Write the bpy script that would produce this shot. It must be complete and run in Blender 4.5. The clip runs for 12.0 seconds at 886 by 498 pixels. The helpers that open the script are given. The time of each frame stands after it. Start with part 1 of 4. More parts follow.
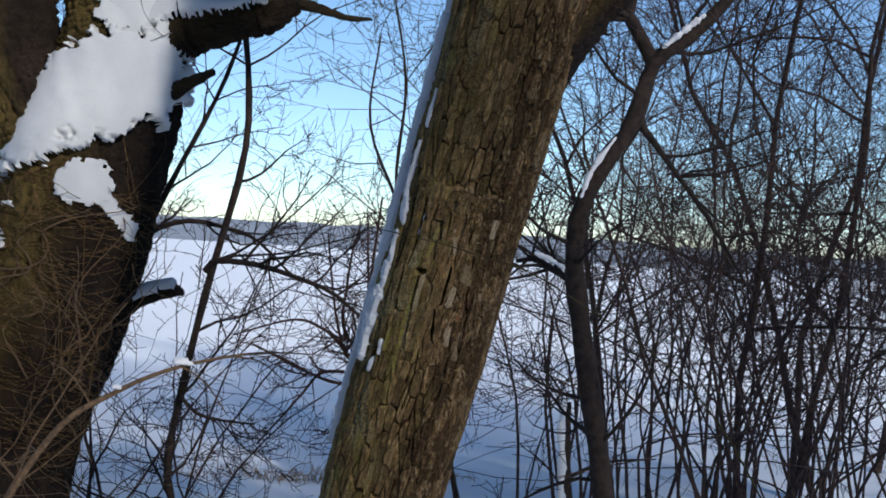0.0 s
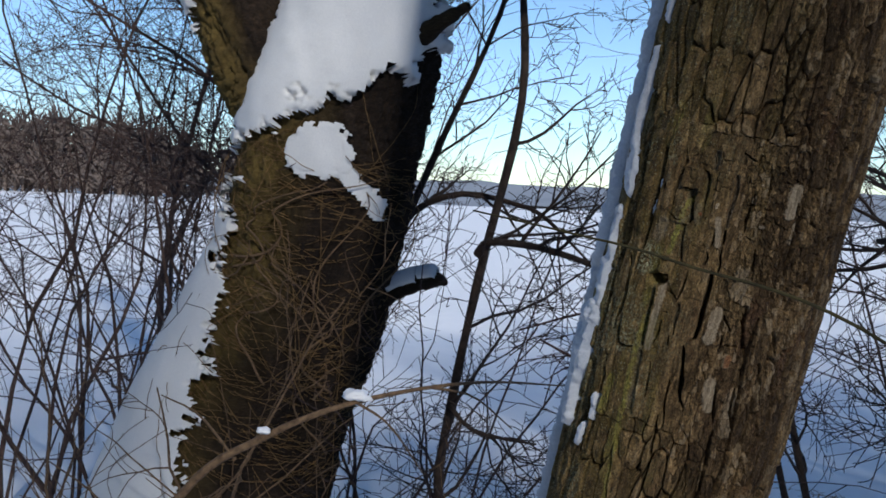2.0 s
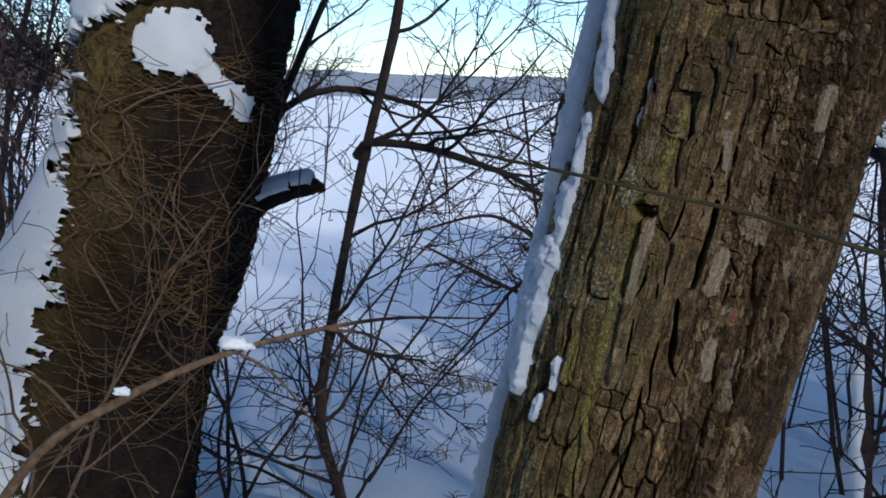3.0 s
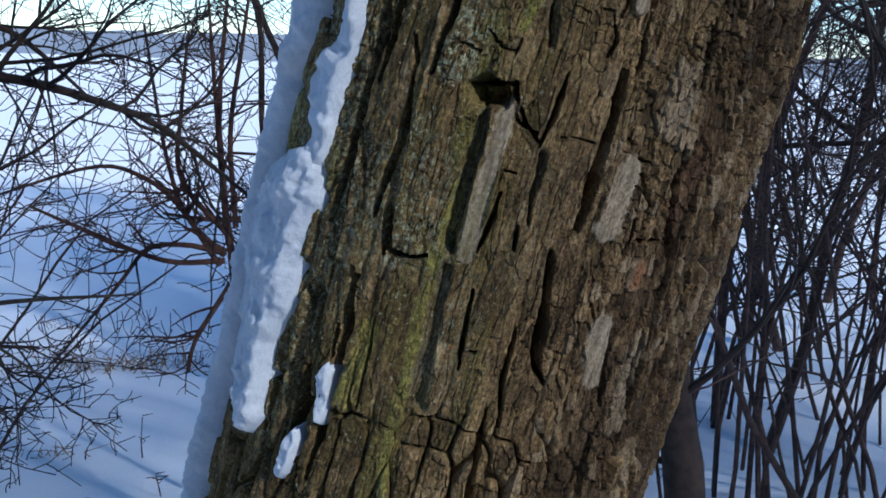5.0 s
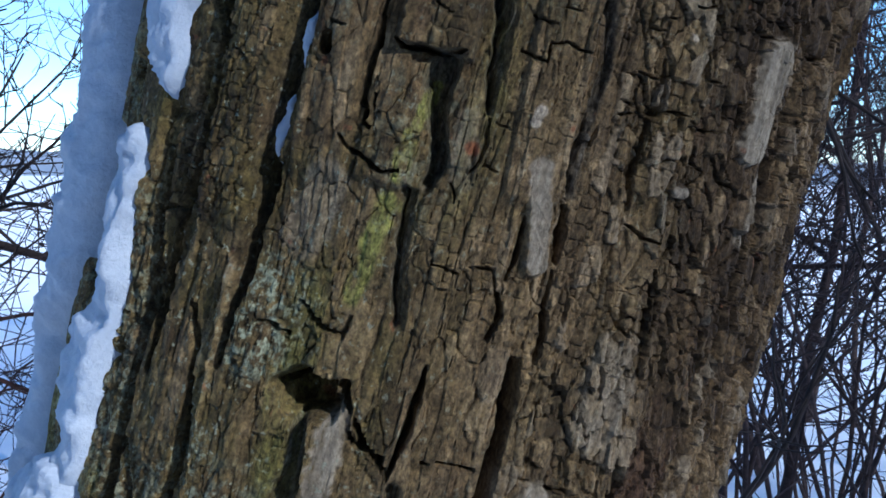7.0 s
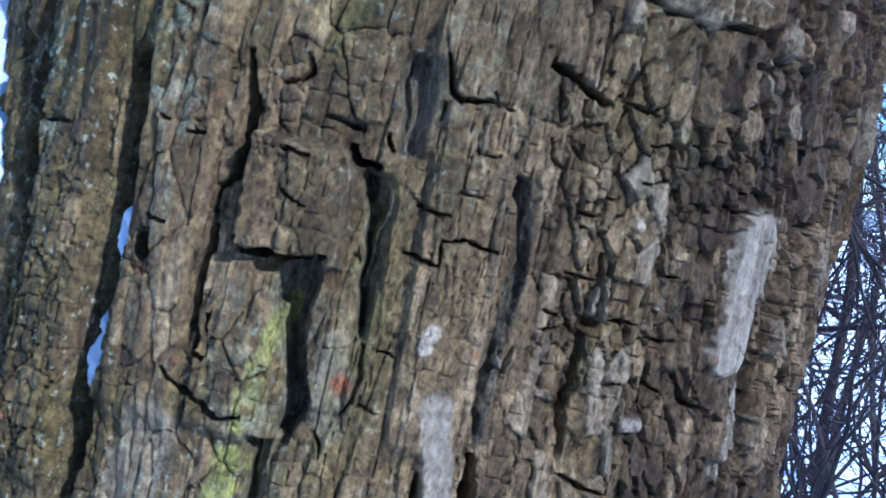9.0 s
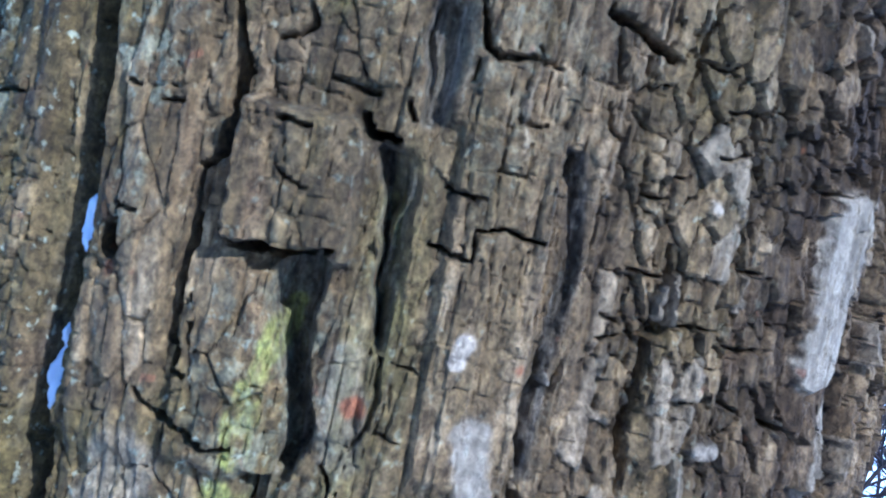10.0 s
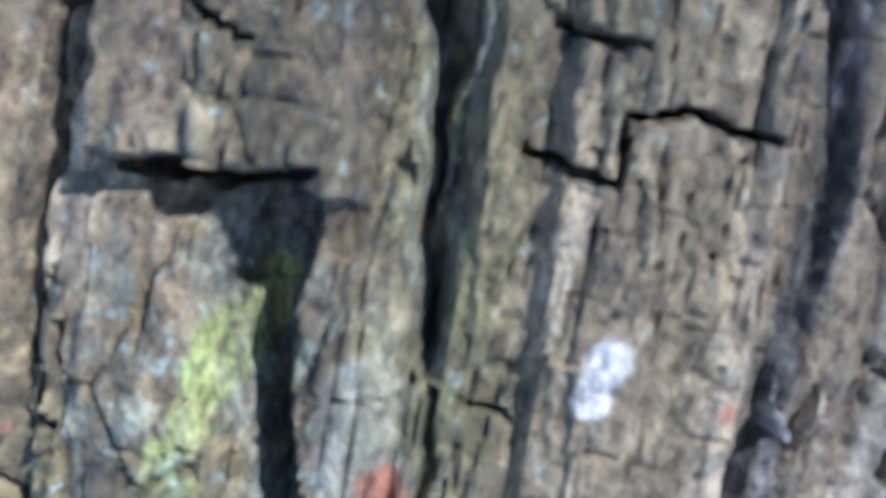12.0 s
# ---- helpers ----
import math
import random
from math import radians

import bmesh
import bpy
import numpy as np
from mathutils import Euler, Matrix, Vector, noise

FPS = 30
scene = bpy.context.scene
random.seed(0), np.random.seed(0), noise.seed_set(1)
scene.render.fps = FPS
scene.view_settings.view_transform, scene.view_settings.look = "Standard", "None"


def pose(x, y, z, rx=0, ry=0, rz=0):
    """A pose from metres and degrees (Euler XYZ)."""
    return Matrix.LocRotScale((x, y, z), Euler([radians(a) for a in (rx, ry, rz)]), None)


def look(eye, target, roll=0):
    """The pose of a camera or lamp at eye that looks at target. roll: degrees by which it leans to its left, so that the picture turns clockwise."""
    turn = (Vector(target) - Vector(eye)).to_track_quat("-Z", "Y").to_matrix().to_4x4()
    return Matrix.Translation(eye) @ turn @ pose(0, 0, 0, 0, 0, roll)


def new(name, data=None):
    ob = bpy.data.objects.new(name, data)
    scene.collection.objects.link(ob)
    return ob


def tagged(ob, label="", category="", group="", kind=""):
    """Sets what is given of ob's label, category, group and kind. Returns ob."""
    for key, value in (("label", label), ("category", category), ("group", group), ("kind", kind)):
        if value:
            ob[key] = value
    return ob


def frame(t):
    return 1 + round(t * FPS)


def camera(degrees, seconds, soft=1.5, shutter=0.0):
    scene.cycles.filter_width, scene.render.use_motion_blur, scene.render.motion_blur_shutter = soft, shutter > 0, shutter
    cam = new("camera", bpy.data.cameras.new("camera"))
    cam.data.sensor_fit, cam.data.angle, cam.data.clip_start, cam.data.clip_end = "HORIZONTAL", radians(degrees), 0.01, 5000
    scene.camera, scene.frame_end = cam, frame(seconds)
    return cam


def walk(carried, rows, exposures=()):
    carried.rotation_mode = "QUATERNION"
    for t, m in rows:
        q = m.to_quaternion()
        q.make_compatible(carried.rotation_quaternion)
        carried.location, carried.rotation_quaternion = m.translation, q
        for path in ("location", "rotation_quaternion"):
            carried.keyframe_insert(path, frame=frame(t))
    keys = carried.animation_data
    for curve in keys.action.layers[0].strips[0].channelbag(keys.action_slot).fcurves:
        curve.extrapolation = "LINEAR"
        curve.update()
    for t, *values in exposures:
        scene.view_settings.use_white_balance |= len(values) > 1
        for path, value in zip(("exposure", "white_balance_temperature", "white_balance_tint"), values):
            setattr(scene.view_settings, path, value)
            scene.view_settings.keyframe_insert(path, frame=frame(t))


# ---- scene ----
cam = camera(44.0, 12.0)
# a small fixed-focus lens, which blurs what is closer than arm's length
cam.data.dof.use_dof, cam.data.dof.focus_distance, cam.data.dof.aperture_fstop = True, 0.8, 46.0
PATH = [
    (0, (0.029, 0.096, 1.556), (0.016, 2.096, 1.546), 3.4),
    (0.5, (0.138, 0.479, 1.578), (-0.037, 2.47, 1.644), 3.6),
    (1, (0.167, 0.797, 1.586), (-0.152, 2.767, 1.717), 2.9),
    (1.5, (0.212, 1.145, 1.582), (-0.245, 3.086, 1.737), 3.9),
    (2, (0.206, 1.403, 1.595), (-0.464, 3.284, 1.495), 2.1),
    (2.5, (0.074, 1.635, 1.564), (-0.502, 3.543, 1.404), 3.3),
    (3, (-0.008, 1.809, 1.616), (-0.425, 3.743, 1.324), 1.3),
    (3.5, (-0.032, 2.016, 1.613), (-0.223, 3.971, 1.24), 0.2),
    (3.7, (-0.044, 2.098, 1.617), (-0.184, 4.04, 1.158), 1.3),
    (5.3, (-0.19, 2.471, 1.487), (0.124, 4.418, 1.152), 1.7),
    (5.5, (-0.178, 2.514, 1.49), (0.089, 4.467, 1.153), 1.6),
    (6, (-0.14, 2.594, 1.509), (0.157, 4.555, 1.254), 2.0),
    (6.5, (-0.098, 2.633, 1.541), (0.26, 4.59, 1.33), 2.2),
    (7, (-0.068, 2.668, 1.571), (0.258, 4.635, 1.426), 0.8),
    (7.5, (-0.037, 2.702, 1.601), (0.335, 4.666, 1.52), 0.5),
    (7.7, (-0.026, 2.718, 1.609), (0.356, 4.68, 1.539), 0.6),
    (9.3, (-0.005, 2.79, 1.625), (0.294, 4.767, 1.593), -0.7),
    (9.5, (-0.006, 2.802, 1.622), (0.299, 4.779, 1.595), -0.8),
    (10, (-0.002, 2.835, 1.621), (0.288, 4.813, 1.586), -1.1),
    (10.5, (0.003, 2.864, 1.618), (0.29, 4.843, 1.569), -1.5),
    (11, (0.008, 2.894, 1.614), (0.297, 4.873, 1.602), -2.2),
    (11.5, (0.016, 2.927, 1.611), (0.251, 4.913, 1.579), -3.1),
    (12, (0.021, 2.969, 1.618), (0.044, 4.961, 1.442), -3.2),
]
# the film's camera brightens as bark fills its picture, and turns from a cold to a neutral white
EXPOSURES = [(0, -0.1, 6050, 9), (1.5, -0.32, 6050, 9), (2.5, -0.15, 5850, 8), (3.7, -0.05, 5450, 7), (5.5, 0.35, 5250, 7), (7.5, 0.72, 4750, 8), (9.5, 2.06, 4280, 11), (11, 2.3, 4180, 11), (12, 2.57, 4120, 11)]
walk(cam, [(t, look(eye, target, roll)) for t, eye, target, roll in PATH], EXPOSURES)

# ---- world, sun, exposure ----
SUN_AZ, SUN_EL = radians(145), radians(27)      # compass from +y, clockwise: low, behind the eye and to its right
sun_from = Vector((math.sin(SUN_AZ) * math.cos(SUN_EL), math.cos(SUN_AZ) * math.cos(SUN_EL), math.sin(SUN_EL)))
world = bpy.data.worlds.new("winter_sky")
scene.world = world
world.use_nodes = True
wn = world.node_tree
sky = wn.nodes.new("ShaderNodeTexSky")
sky.sky_type, sky.sun_disc = "NISHITA", False
sky.sun_elevation, sky.sun_rotation = SUN_EL, SUN_AZ
sky.air_density, sky.dust_density, sky.ozone_density = 0.9, 0.0, 3.5
wn.links.new(sky.outputs[0], wn.nodes["Background"].inputs[0])
wn.nodes["Background"].inputs[1].default_value = 0.15
sun_data = bpy.data.lights.new("sun", "SUN")
sun_data.energy, sun_data.angle, sun_data.color = 5.0, radians(2.0), (1.0, 0.92, 0.82)
sun = new("sun", sun_data)
sun.matrix_world = look(sun_from * 50, (0, 0, 0))


# ---- materials ----
def material(name, rough=0.9):
    m = bpy.data.materials.new(name)
    m.use_nodes = True
    b = m.node_tree.nodes["Principled BSDF"]
    b.inputs["Roughness"].default_value = rough
    b.inputs["Specular IOR Level"].default_value = 0.25
    return m, m.node_tree, b


def add(nt, kind, **values):
    n = nt.nodes.new(kind)
    for k, v in values.items():
        if k in n.inputs:
            n.inputs[k].default_value = v
    return n


def coords(nt, scale=(1, 1, 1), source="Object"):
    tc = nt.nodes.new("ShaderNodeTexCoord")
    mp = nt.nodes.new("ShaderNodeMapping")
    mp.inputs["Scale"].default_value = scale
    nt.links.new(tc.outputs[source], mp.inputs[0])
    return mp.outputs[0]


def noise_tex(nt, at, scale, detail=4.0, rough=0.6):
    n = add(nt, "ShaderNodeTexNoise", Scale=scale, Detail=detail, Roughness=rough)
    nt.links.new(at, n.inputs["Vector"])
    return n.outputs[0]


def ramp(nt, fac, *stops):
    r = nt.nodes.new("ShaderNodeValToRGB")
    e = r.color_ramp.elements
    while len(e) < len(stops):
        e.new(0.5)
    for el, (p, c) in zip(e, stops):
        el.position, el.color = p, (*c, 1) if len(c) == 3 else c
    nt.links.new(fac, r.inputs[0])
    return r.outputs[0]


def mix(nt, fac, a, b, kind="MIX"):
    n = nt.nodes.new("ShaderNodeMix")
    n.data_type, n.blend_type = "RGBA", kind
    for sock, v in ((n.inputs[0], fac), (n.inputs[6], a), (n.inputs[7], b)):
        if isinstance(v, (int, float)):
            sock.default_value = v
        elif isinstance(v, tuple):
            sock.default_value = (*v, 1)
        else:
            nt.links.new(v, sock)
    return n.outputs[2]


def maths(nt, op, a, b=0.0, clamp=False):
    n = nt.nodes.new("ShaderNodeMath")
    n.operation, n.use_clamp = op, clamp
    for sock, v in zip(n.inputs, (a, b)):
        if isinstance(v, (int, float)):
            sock.default_value = v
        else:
            nt.links.new(v, sock)
    return n.outputs[0]


def attribute(nt, name):
    n = nt.nodes.new("ShaderNodeAttribute")
    n.attribute_name = name
    return n.outputs["Fac"]


def bump(nt, b, height, strength, distance):
    n = add(nt, "ShaderNodeBump", Strength=strength, Distance=distance)
    nt.links.new(height, n.inputs["Height"])
    nt.links.new(n.outputs[0], b.inputs["Normal"])


def bark_material():
    """Furrowed bark. uvw holds the way round and along the trunk in metres; masks carry moss, lichen and bare inner bark."""
    m, nt, b = material("furrowed_bark", 0.92)
    at = nt.nodes.new("ShaderNodeAttribute")
    at.attribute_name = "uvw"
    def stretched(sx, sy):
        mp = nt.nodes.new("ShaderNodeMapping")
        mp.inputs["Scale"].default_value = (sx, sy, 0.5 * (sx + sy))
        nt.links.new(at.outputs["Vector"], mp.inputs[0])
        return mp.outputs[0]
    streak = noise_tex(nt, stretched(1, 0.18), 160, 5)
    blotch = noise_tex(nt, stretched(1, 0.6), 22, 4)
    grain = noise_tex(nt, stretched(1, 0.5), 900, 3)
    tone = attribute(nt, "tone")
    c = ramp(nt, streak, (0.25, (0.034, 0.023, 0.0105)), (0.5, (0.122, 0.081, 0.037)), (0.75, (0.265, 0.190, 0.100)))
    warm = ramp(nt, blotch, (0.32, (0.62, 0.54, 0.44)), (0.5, (0.95, 0.90, 0.83)), (0.68, (1.15, 1.10, 1.04)))
    c = mix(nt, 0.75, c, warm, "MULTIPLY")
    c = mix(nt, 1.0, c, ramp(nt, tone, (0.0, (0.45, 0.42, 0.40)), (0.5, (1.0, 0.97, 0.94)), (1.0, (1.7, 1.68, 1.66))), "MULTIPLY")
    red = ramp(nt, noise_tex(nt, stretched(1, 0.35), 16, 4, 0.65), (0.58, (0,) * 3), (0.68, (0.3,) * 3))
    c = mix(nt, red, c, (0.15, 0.072, 0.040))
    # dark grey-brown fibre streaks on the walls of the clefts
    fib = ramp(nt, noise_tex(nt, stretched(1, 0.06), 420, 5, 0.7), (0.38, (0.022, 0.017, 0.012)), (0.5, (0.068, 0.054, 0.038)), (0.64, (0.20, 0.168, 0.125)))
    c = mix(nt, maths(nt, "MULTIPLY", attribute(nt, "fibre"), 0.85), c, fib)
    # ochre cast of algae, with golden sunlight on the bark painted into it
    och = maths(nt, "MULTIPLY", attribute(nt, "ochre"), ramp(nt, noise_tex(nt, stretched(1, 0.4), 60, 4), (0.3, (0.1,) * 3), (0.7, (1,) * 3)))
    c = mix(nt, och, c, (0.145, 0.105, 0.027))
    # bare pale inner bark
    pale_c = ramp(nt, noise_tex(nt, stretched(1, 0.14), 200, 6, 0.7), (0.32, (0.15, 0.112, 0.066)), (0.5, (0.28, 0.215, 0.135)), (0.7, (0.42, 0.335, 0.22)))
    pn = ramp(nt, noise_tex(nt, stretched(1, 0.35), 190, 5, 0.7), (0.30, (0.1,) * 3), (0.48, (1,) * 3))
    c = mix(nt, maths(nt, "MULTIPLY", attribute(nt, "pale"), pn, True), c, pale_c)
    # small rust-coloured flecks
    fl = ramp(nt, noise_tex(nt, stretched(1, 0.7), 120, 2), (0.70, (0,) * 3), (0.74, (1,) * 3))
    c = mix(nt, maths(nt, "MULTIPLY", fl, 0.55), c, (0.24, 0.095, 0.04))
    # crumbs of pale green lichen
    ln = ramp(nt, noise_tex(nt, stretched(1, 0.8), 210, 5, 0.7), (0.5, (0,) * 3), (0.56, (1,) * 3))
    lic = maths(nt, "MULTIPLY", ln, attribute(nt, "lichen"), True)
    c = mix(nt, lic, c, ramp(nt, grain, (0.3, (0.19, 0.19, 0.11)), (0.7, (0.34, 0.335, 0.21))))
    # scattered crumbs of grey-green lichen
    cr = ramp(nt, noise_tex(nt, stretched(1, 0.8), 330, 3, 0.6), (0.62, (0,) * 3), (0.66, (1,) * 3))
    c = mix(nt, maths(nt, "MULTIPLY", cr, maths(nt, "MULTIPLY", attribute(nt, "ochre"), 1.1, True), True), c, (0.29, 0.28, 0.18))
    # moss
    mn = ramp(nt, noise_tex(nt, stretched(1, 0.3), 150, 5, 0.7), (0.34, (0,) * 3), (0.56, (1,) * 3))
    mo = maths(nt, "MULTIPLY", mn, attribute(nt, "moss"), True)
    c = mix(nt, mo, c, ramp(nt, grain, (0.3, (0.13, 0.125, 0.018)), (0.7, (0.38, 0.35, 0.075))))
    # named spots: white fungus, rusty fungus
    c = mix(nt, attribute(nt, "white"), c, (0.42, 0.33, 0.22))
    c = mix(nt, attribute(nt, "rust"), c, (0.23, 0.085, 0.032))
    # dark and light specks, scaly fine relief
    speck = noise_tex(nt, stretched(1, 0.7), 420, 6, 0.75)
    plain = maths(nt, "SUBTRACT", 1.0, maths(nt, "MULTIPLY", attribute(nt, "pale"), 0.35, True))
    c = mix(nt, maths(nt, "MULTIPLY", plain, 0.85), c, ramp(nt, speck, (0.36, (0.25, 0.23, 0.21)), (0.5, (0.95, 0.95, 0.95)), (0.64, (1.8, 1.78, 1.72))), "MULTIPLY")
    scale = nt.nodes.new("ShaderNodeTexVoronoi")
    scale.inputs["Scale"].default_value = 230
    nt.links.new(stretched(1, 0.8), scale.inputs["Vector"])
    c = mix(nt, maths(nt, "MULTIPLY", plain, 0.5), c, ramp(nt, scale.outputs["Color"], (0.2, (0.6, 0.58, 0.56)), (0.8, (1.3, 1.3, 1.3))), "MULTIPLY")
    nt.links.new(c, b.inputs["Base Color"])
    fine = mix(nt, 0.5, mix(nt, 0.5, streak, grain), speck)
    bump(nt, b, mix(nt, 0.25, fine, scale.outputs["Color"]), 1.0, 0.0045)
    return m


def moss_bark_material():
    m, nt, b = material("mossy_bark", 0.95)
    p = coords(nt)
    q = coords(nt, (1, 1, 4))
    n1 = noise_tex(nt, p, 5, 5)
    n2 = noise_tex(nt, q, 40, 5, 0.7)
    n3 = noise_tex(nt, q, 240, 3)
    # bark near black and moss golden: the trunk's shaded and lit sides are painted too
    c = ramp(nt, n2, (0.3, (0.009, 0.007, 0.006)), (0.55, (0.027, 0.018, 0.012)), (0.8, (0.085, 0.058, 0.036)))
    mossy = mix(nt, 0.5, ramp(nt, n2, (0.3, (0.062, 0.052, 0.012)), (0.7, (0.20, 0.155, 0.036))), ramp(nt, n3, (0.3, (0.05, 0.036, 0.013)), (0.7, (0.23, 0.135, 0.048))))
    c = mix(nt, 0.8, c, ramp(nt, n1, (0.35, (0.45, 0.42, 0.4)), (0.65, (1.3, 1.25, 1.15))), "MULTIPLY")
    c = mix(nt, maths(nt, "MULTIPLY", attribute(nt, "moss"), ramp(nt, n1, (0.3, (0.35,) * 3), (0.55, (1,) * 3)), True), c, mossy)
    nt.links.new(c, b.inputs["Base Color"])
    bump(nt, b, mix(nt, 0.4, n2, n3), 1.0, 0.012)
    return m


def twig_material(name, dark, light, scale=30):
    m, nt, b = material(name, 0.85)
    n = noise_tex(nt, coords(nt), scale, 4)
    c = ramp(nt, n, (0.3, dark), (0.7, light))
    info = nt.nodes.new("ShaderNodeNewGeometry")
    c = mix(nt, 0.5, c, ramp(nt, info.outputs["Random Per Island"], (0, (0.6, 0.55, 0.5)), (1, (1.3, 1.15, 1.0))), "MULTIPLY")
    nt.links.new(c, b.inputs["Base Color"])
    bump(nt, b, n, 0.5, 0.003)
    return m


def snow_material(name="snow", fine=True, tones=((0.84, 0.85, 0.87), (0.91, 0.91, 0.92))):
    m, nt, b = material(name, 0.8)
    p = coords(nt)
    n1, n2 = noise_tex(nt, p, 3.0, 4), noise_tex(nt, p, 180 if fine else 40, 4, 0.7)
    c = ramp(nt, mix(nt, 0.5, n1, n2), (0.35, tones[0]), (0.65, tones[1]))
    nt.links.new(c, b.inputs["Base Color"])
    bump(nt, b, mix(nt, 0.5, n2, noise_tex(nt, p, 55 if fine else 9, 3)), 0.45, 0.006 if fine else 0.03)
    return m


BARK = bark_material()
MOSSY = moss_bark_material()
SHRUB = twig_material("shrub_bark", (0.026, 0.018, 0.017), (0.090, 0.060, 0.052))
SAPLING = twig_material("sapling_bark", (0.015, 0.011, 0.010), (0.052, 0.038, 0.031))
REDDISH = twig_material("reddish_twig", (0.030, 0.016, 0.014), (0.110, 0.058, 0.045))
ROOTLET = twig_material("dry_rootlet", (0.085, 0.052, 0.020), (0.27, 0.175, 0.075), 60)
DEAD = twig_material("dead_stem", (0.07, 0.045, 0.027), (0.20, 0.135, 0.08), 60)
GREENISH = twig_material("greenish_stem", (0.020, 0.018, 0.008), (0.055, 0.048, 0.018), 60)
STRAW = twig_material("dry_grass", (0.20, 0.13, 0.07), (0.42, 0.31, 0.18), 60)
FARWOOD = twig_material("far_wood", (0.075, 0.064, 0.062), (0.17, 0.14, 0.125), 0.3)
# pale blue haze of distance is painted into the far shore's colour
HILL = twig_material("hazed_hill", (0.20, 0.24, 0.30), (0.30, 0.34, 0.40), 0.05)
SNOW = snow_material()
# the trunk's snow: blue-grey shade of its flank is put into the colour
SHADE_SNOW = snow_material("shade_snow", True, ((0.40, 0.43, 0.48), (0.58, 0.60, 0.63)))
TREE_SNOW = snow_material("tree_snow", True, ((0.58, 0.59, 0.60), (0.72, 0.72, 0.71)))
FIELD = snow_material("field_snow", False)


# ---- mesh helpers ----
def mesh_of(name, verts, faces, smooth=True):
    me = bpy.data.meshes.new(name)
    me.from_pydata(verts, [], faces)
    if smooth:
        me.polygons.foreach_set("use_smooth", [True] * len(me.polygons))
    me.update()
    return me


def grid_mesh(name, P, keep=None, wrap=False, smooth=True):
    """A mesh from a grid of points (rows, columns, 3); keep: which quads stay."""
    r, c = P.shape[:2]
    idx = np.arange(r * c).reshape(r, c)
    if wrap:
        idx = np.concatenate([idx, idx[:, :1]], 1)
    q = np.stack([idx[:-1, :-1], idx[:-1, 1:], idx[1:, 1:], idx[1:, :-1]], -1)
    q = q[keep] if keep is not None else q.reshape(-1, 4)
    used = np.unique(q)
    back = np.full(r * c, -1)
    back[used] = np.arange(len(used))
    q = back[q]
    me = bpy.data.meshes.new(name)
    me.vertices.add(len(used))
    me.vertices.foreach_set("co", P.reshape(-1, 3)[used].astype(np.float32).ravel())
    me.loops.add(q.size)
    me.loops.foreach_set("vertex_index", q.astype(np.int32).ravel())
    me.polygons.add(len(q))
    me.polygons.foreach_set("loop_start", np.arange(0, q.size, 4, dtype=np.int32))
    me.polygons.foreach_set("use_smooth", np.full(len(q), smooth))
    me.update(calc_edges=True)
    return me, used


def layer(me, name, values):
    a = me.attributes.new(name, "FLOAT" if values.ndim == 1 else "FLOAT_VECTOR", "POINT")
    a.data.foreach_set("value" if values.ndim == 1 else "vector", values.astype(np.float32).ravel())


def part(name, me, mat, parent=None, label=""):
    ob = new(name, me)
    me.materials.append(mat)
    if parent:
        ob.parent = parent
    if label:
        tagged(ob, label)
    return ob


def thing(name, label, category, group="", kind="", at=(0, 0, 0)):
    e = new(name)
    e.location = at
    e.empty_display_size = 0.1
    return tagged(e, label, category, group, kind)


# ---- lattice noise and cells on arrays ----
def hashed(ix, iy, seed):
    h = (np.asarray(ix).astype(np.int64) * 374761 + np.asarray(iy).astype(np.int64) * 668265 + seed * 974633) & 0x7FFFFFFF
    h = ((h ^ (h >> 13)) * 1274126177) & 0x7FFFFFFF
    h = ((h ^ (h >> 16)) * 1103515245) & 0x7FFFFFFF
    return ((h ^ (h >> 15)) & 0xFFFFFF) / float(0x1000000)


def lattice(x, y, seed=0):
    ix, iy = np.floor(x), np.floor(y)
    fx, fy = x - ix, y - iy
    fx, fy = fx * fx * (3 - 2 * fx), fy * fy * (3 - 2 * fy)
    a, b = hashed(ix, iy, seed), hashed(ix + 1, iy, seed)
    c, d = hashed(ix, iy + 1, seed), hashed(ix + 1, iy + 1, seed)
    return (a + (b - a) * fx) * (1 - fy) + (c + (d - c) * fx) * fy


def fbm(x, y, seed=0, octaves=4):
    total, amp = 0, 0.5
    for k in range(octaves):
        total = total + amp * (lattice(x, y, seed + 17 * k) - 0.5)
        x, y, amp = x * 2.03, y * 2.03, amp * 0.5
    return total


def cells(x, y, seed=0, jitter=0.8, power=2.0, tilted=False):
    """Nearest and second cell distance, and a random number of the nearest cell; tilted: also the height of its slanting face."""
    ix, iy = np.floor(x), np.floor(y)
    f1, f2, who, slope = np.full(x.shape, 9.0), np.full(x.shape, 9.0), np.zeros(x.shape), np.zeros(x.shape)
    for dx in (-1, 0, 1):
        for dy in (-1, 0, 1):
            cx, cy = ix + dx, iy + dy
            px = cx + 0.5 + jitter * (hashed(cx, cy, seed) - 0.5)
            py = cy + 0.5 + jitter * (hashed(cx, cy, seed + 1) - 0.5)
            d = (np.abs(px - x) ** power + np.abs(py - y) ** power) ** (1 / power)
            near = d < f1
            f2 = np.where(near, f1, np.minimum(f2, d))
            who = np.where(near, hashed(cx, cy, seed + 2), who)
            tilt = (hashed(cx, cy, seed + 3) - 0.5) * 1.6 * (x - px) - (0.1 + hashed(cx, cy, seed + 4)) * (y - py)
            slope = np.where(near, tilt, slope)
            f1 = np.where(near, d, f1)
    return (f1, f2, who, slope) if tilted else (f1, f2, who)


def step(a, b, x):
    t = np.clip((x - a) / (b - a), 0, 1)
    return t * t * (3 - 2 * t)


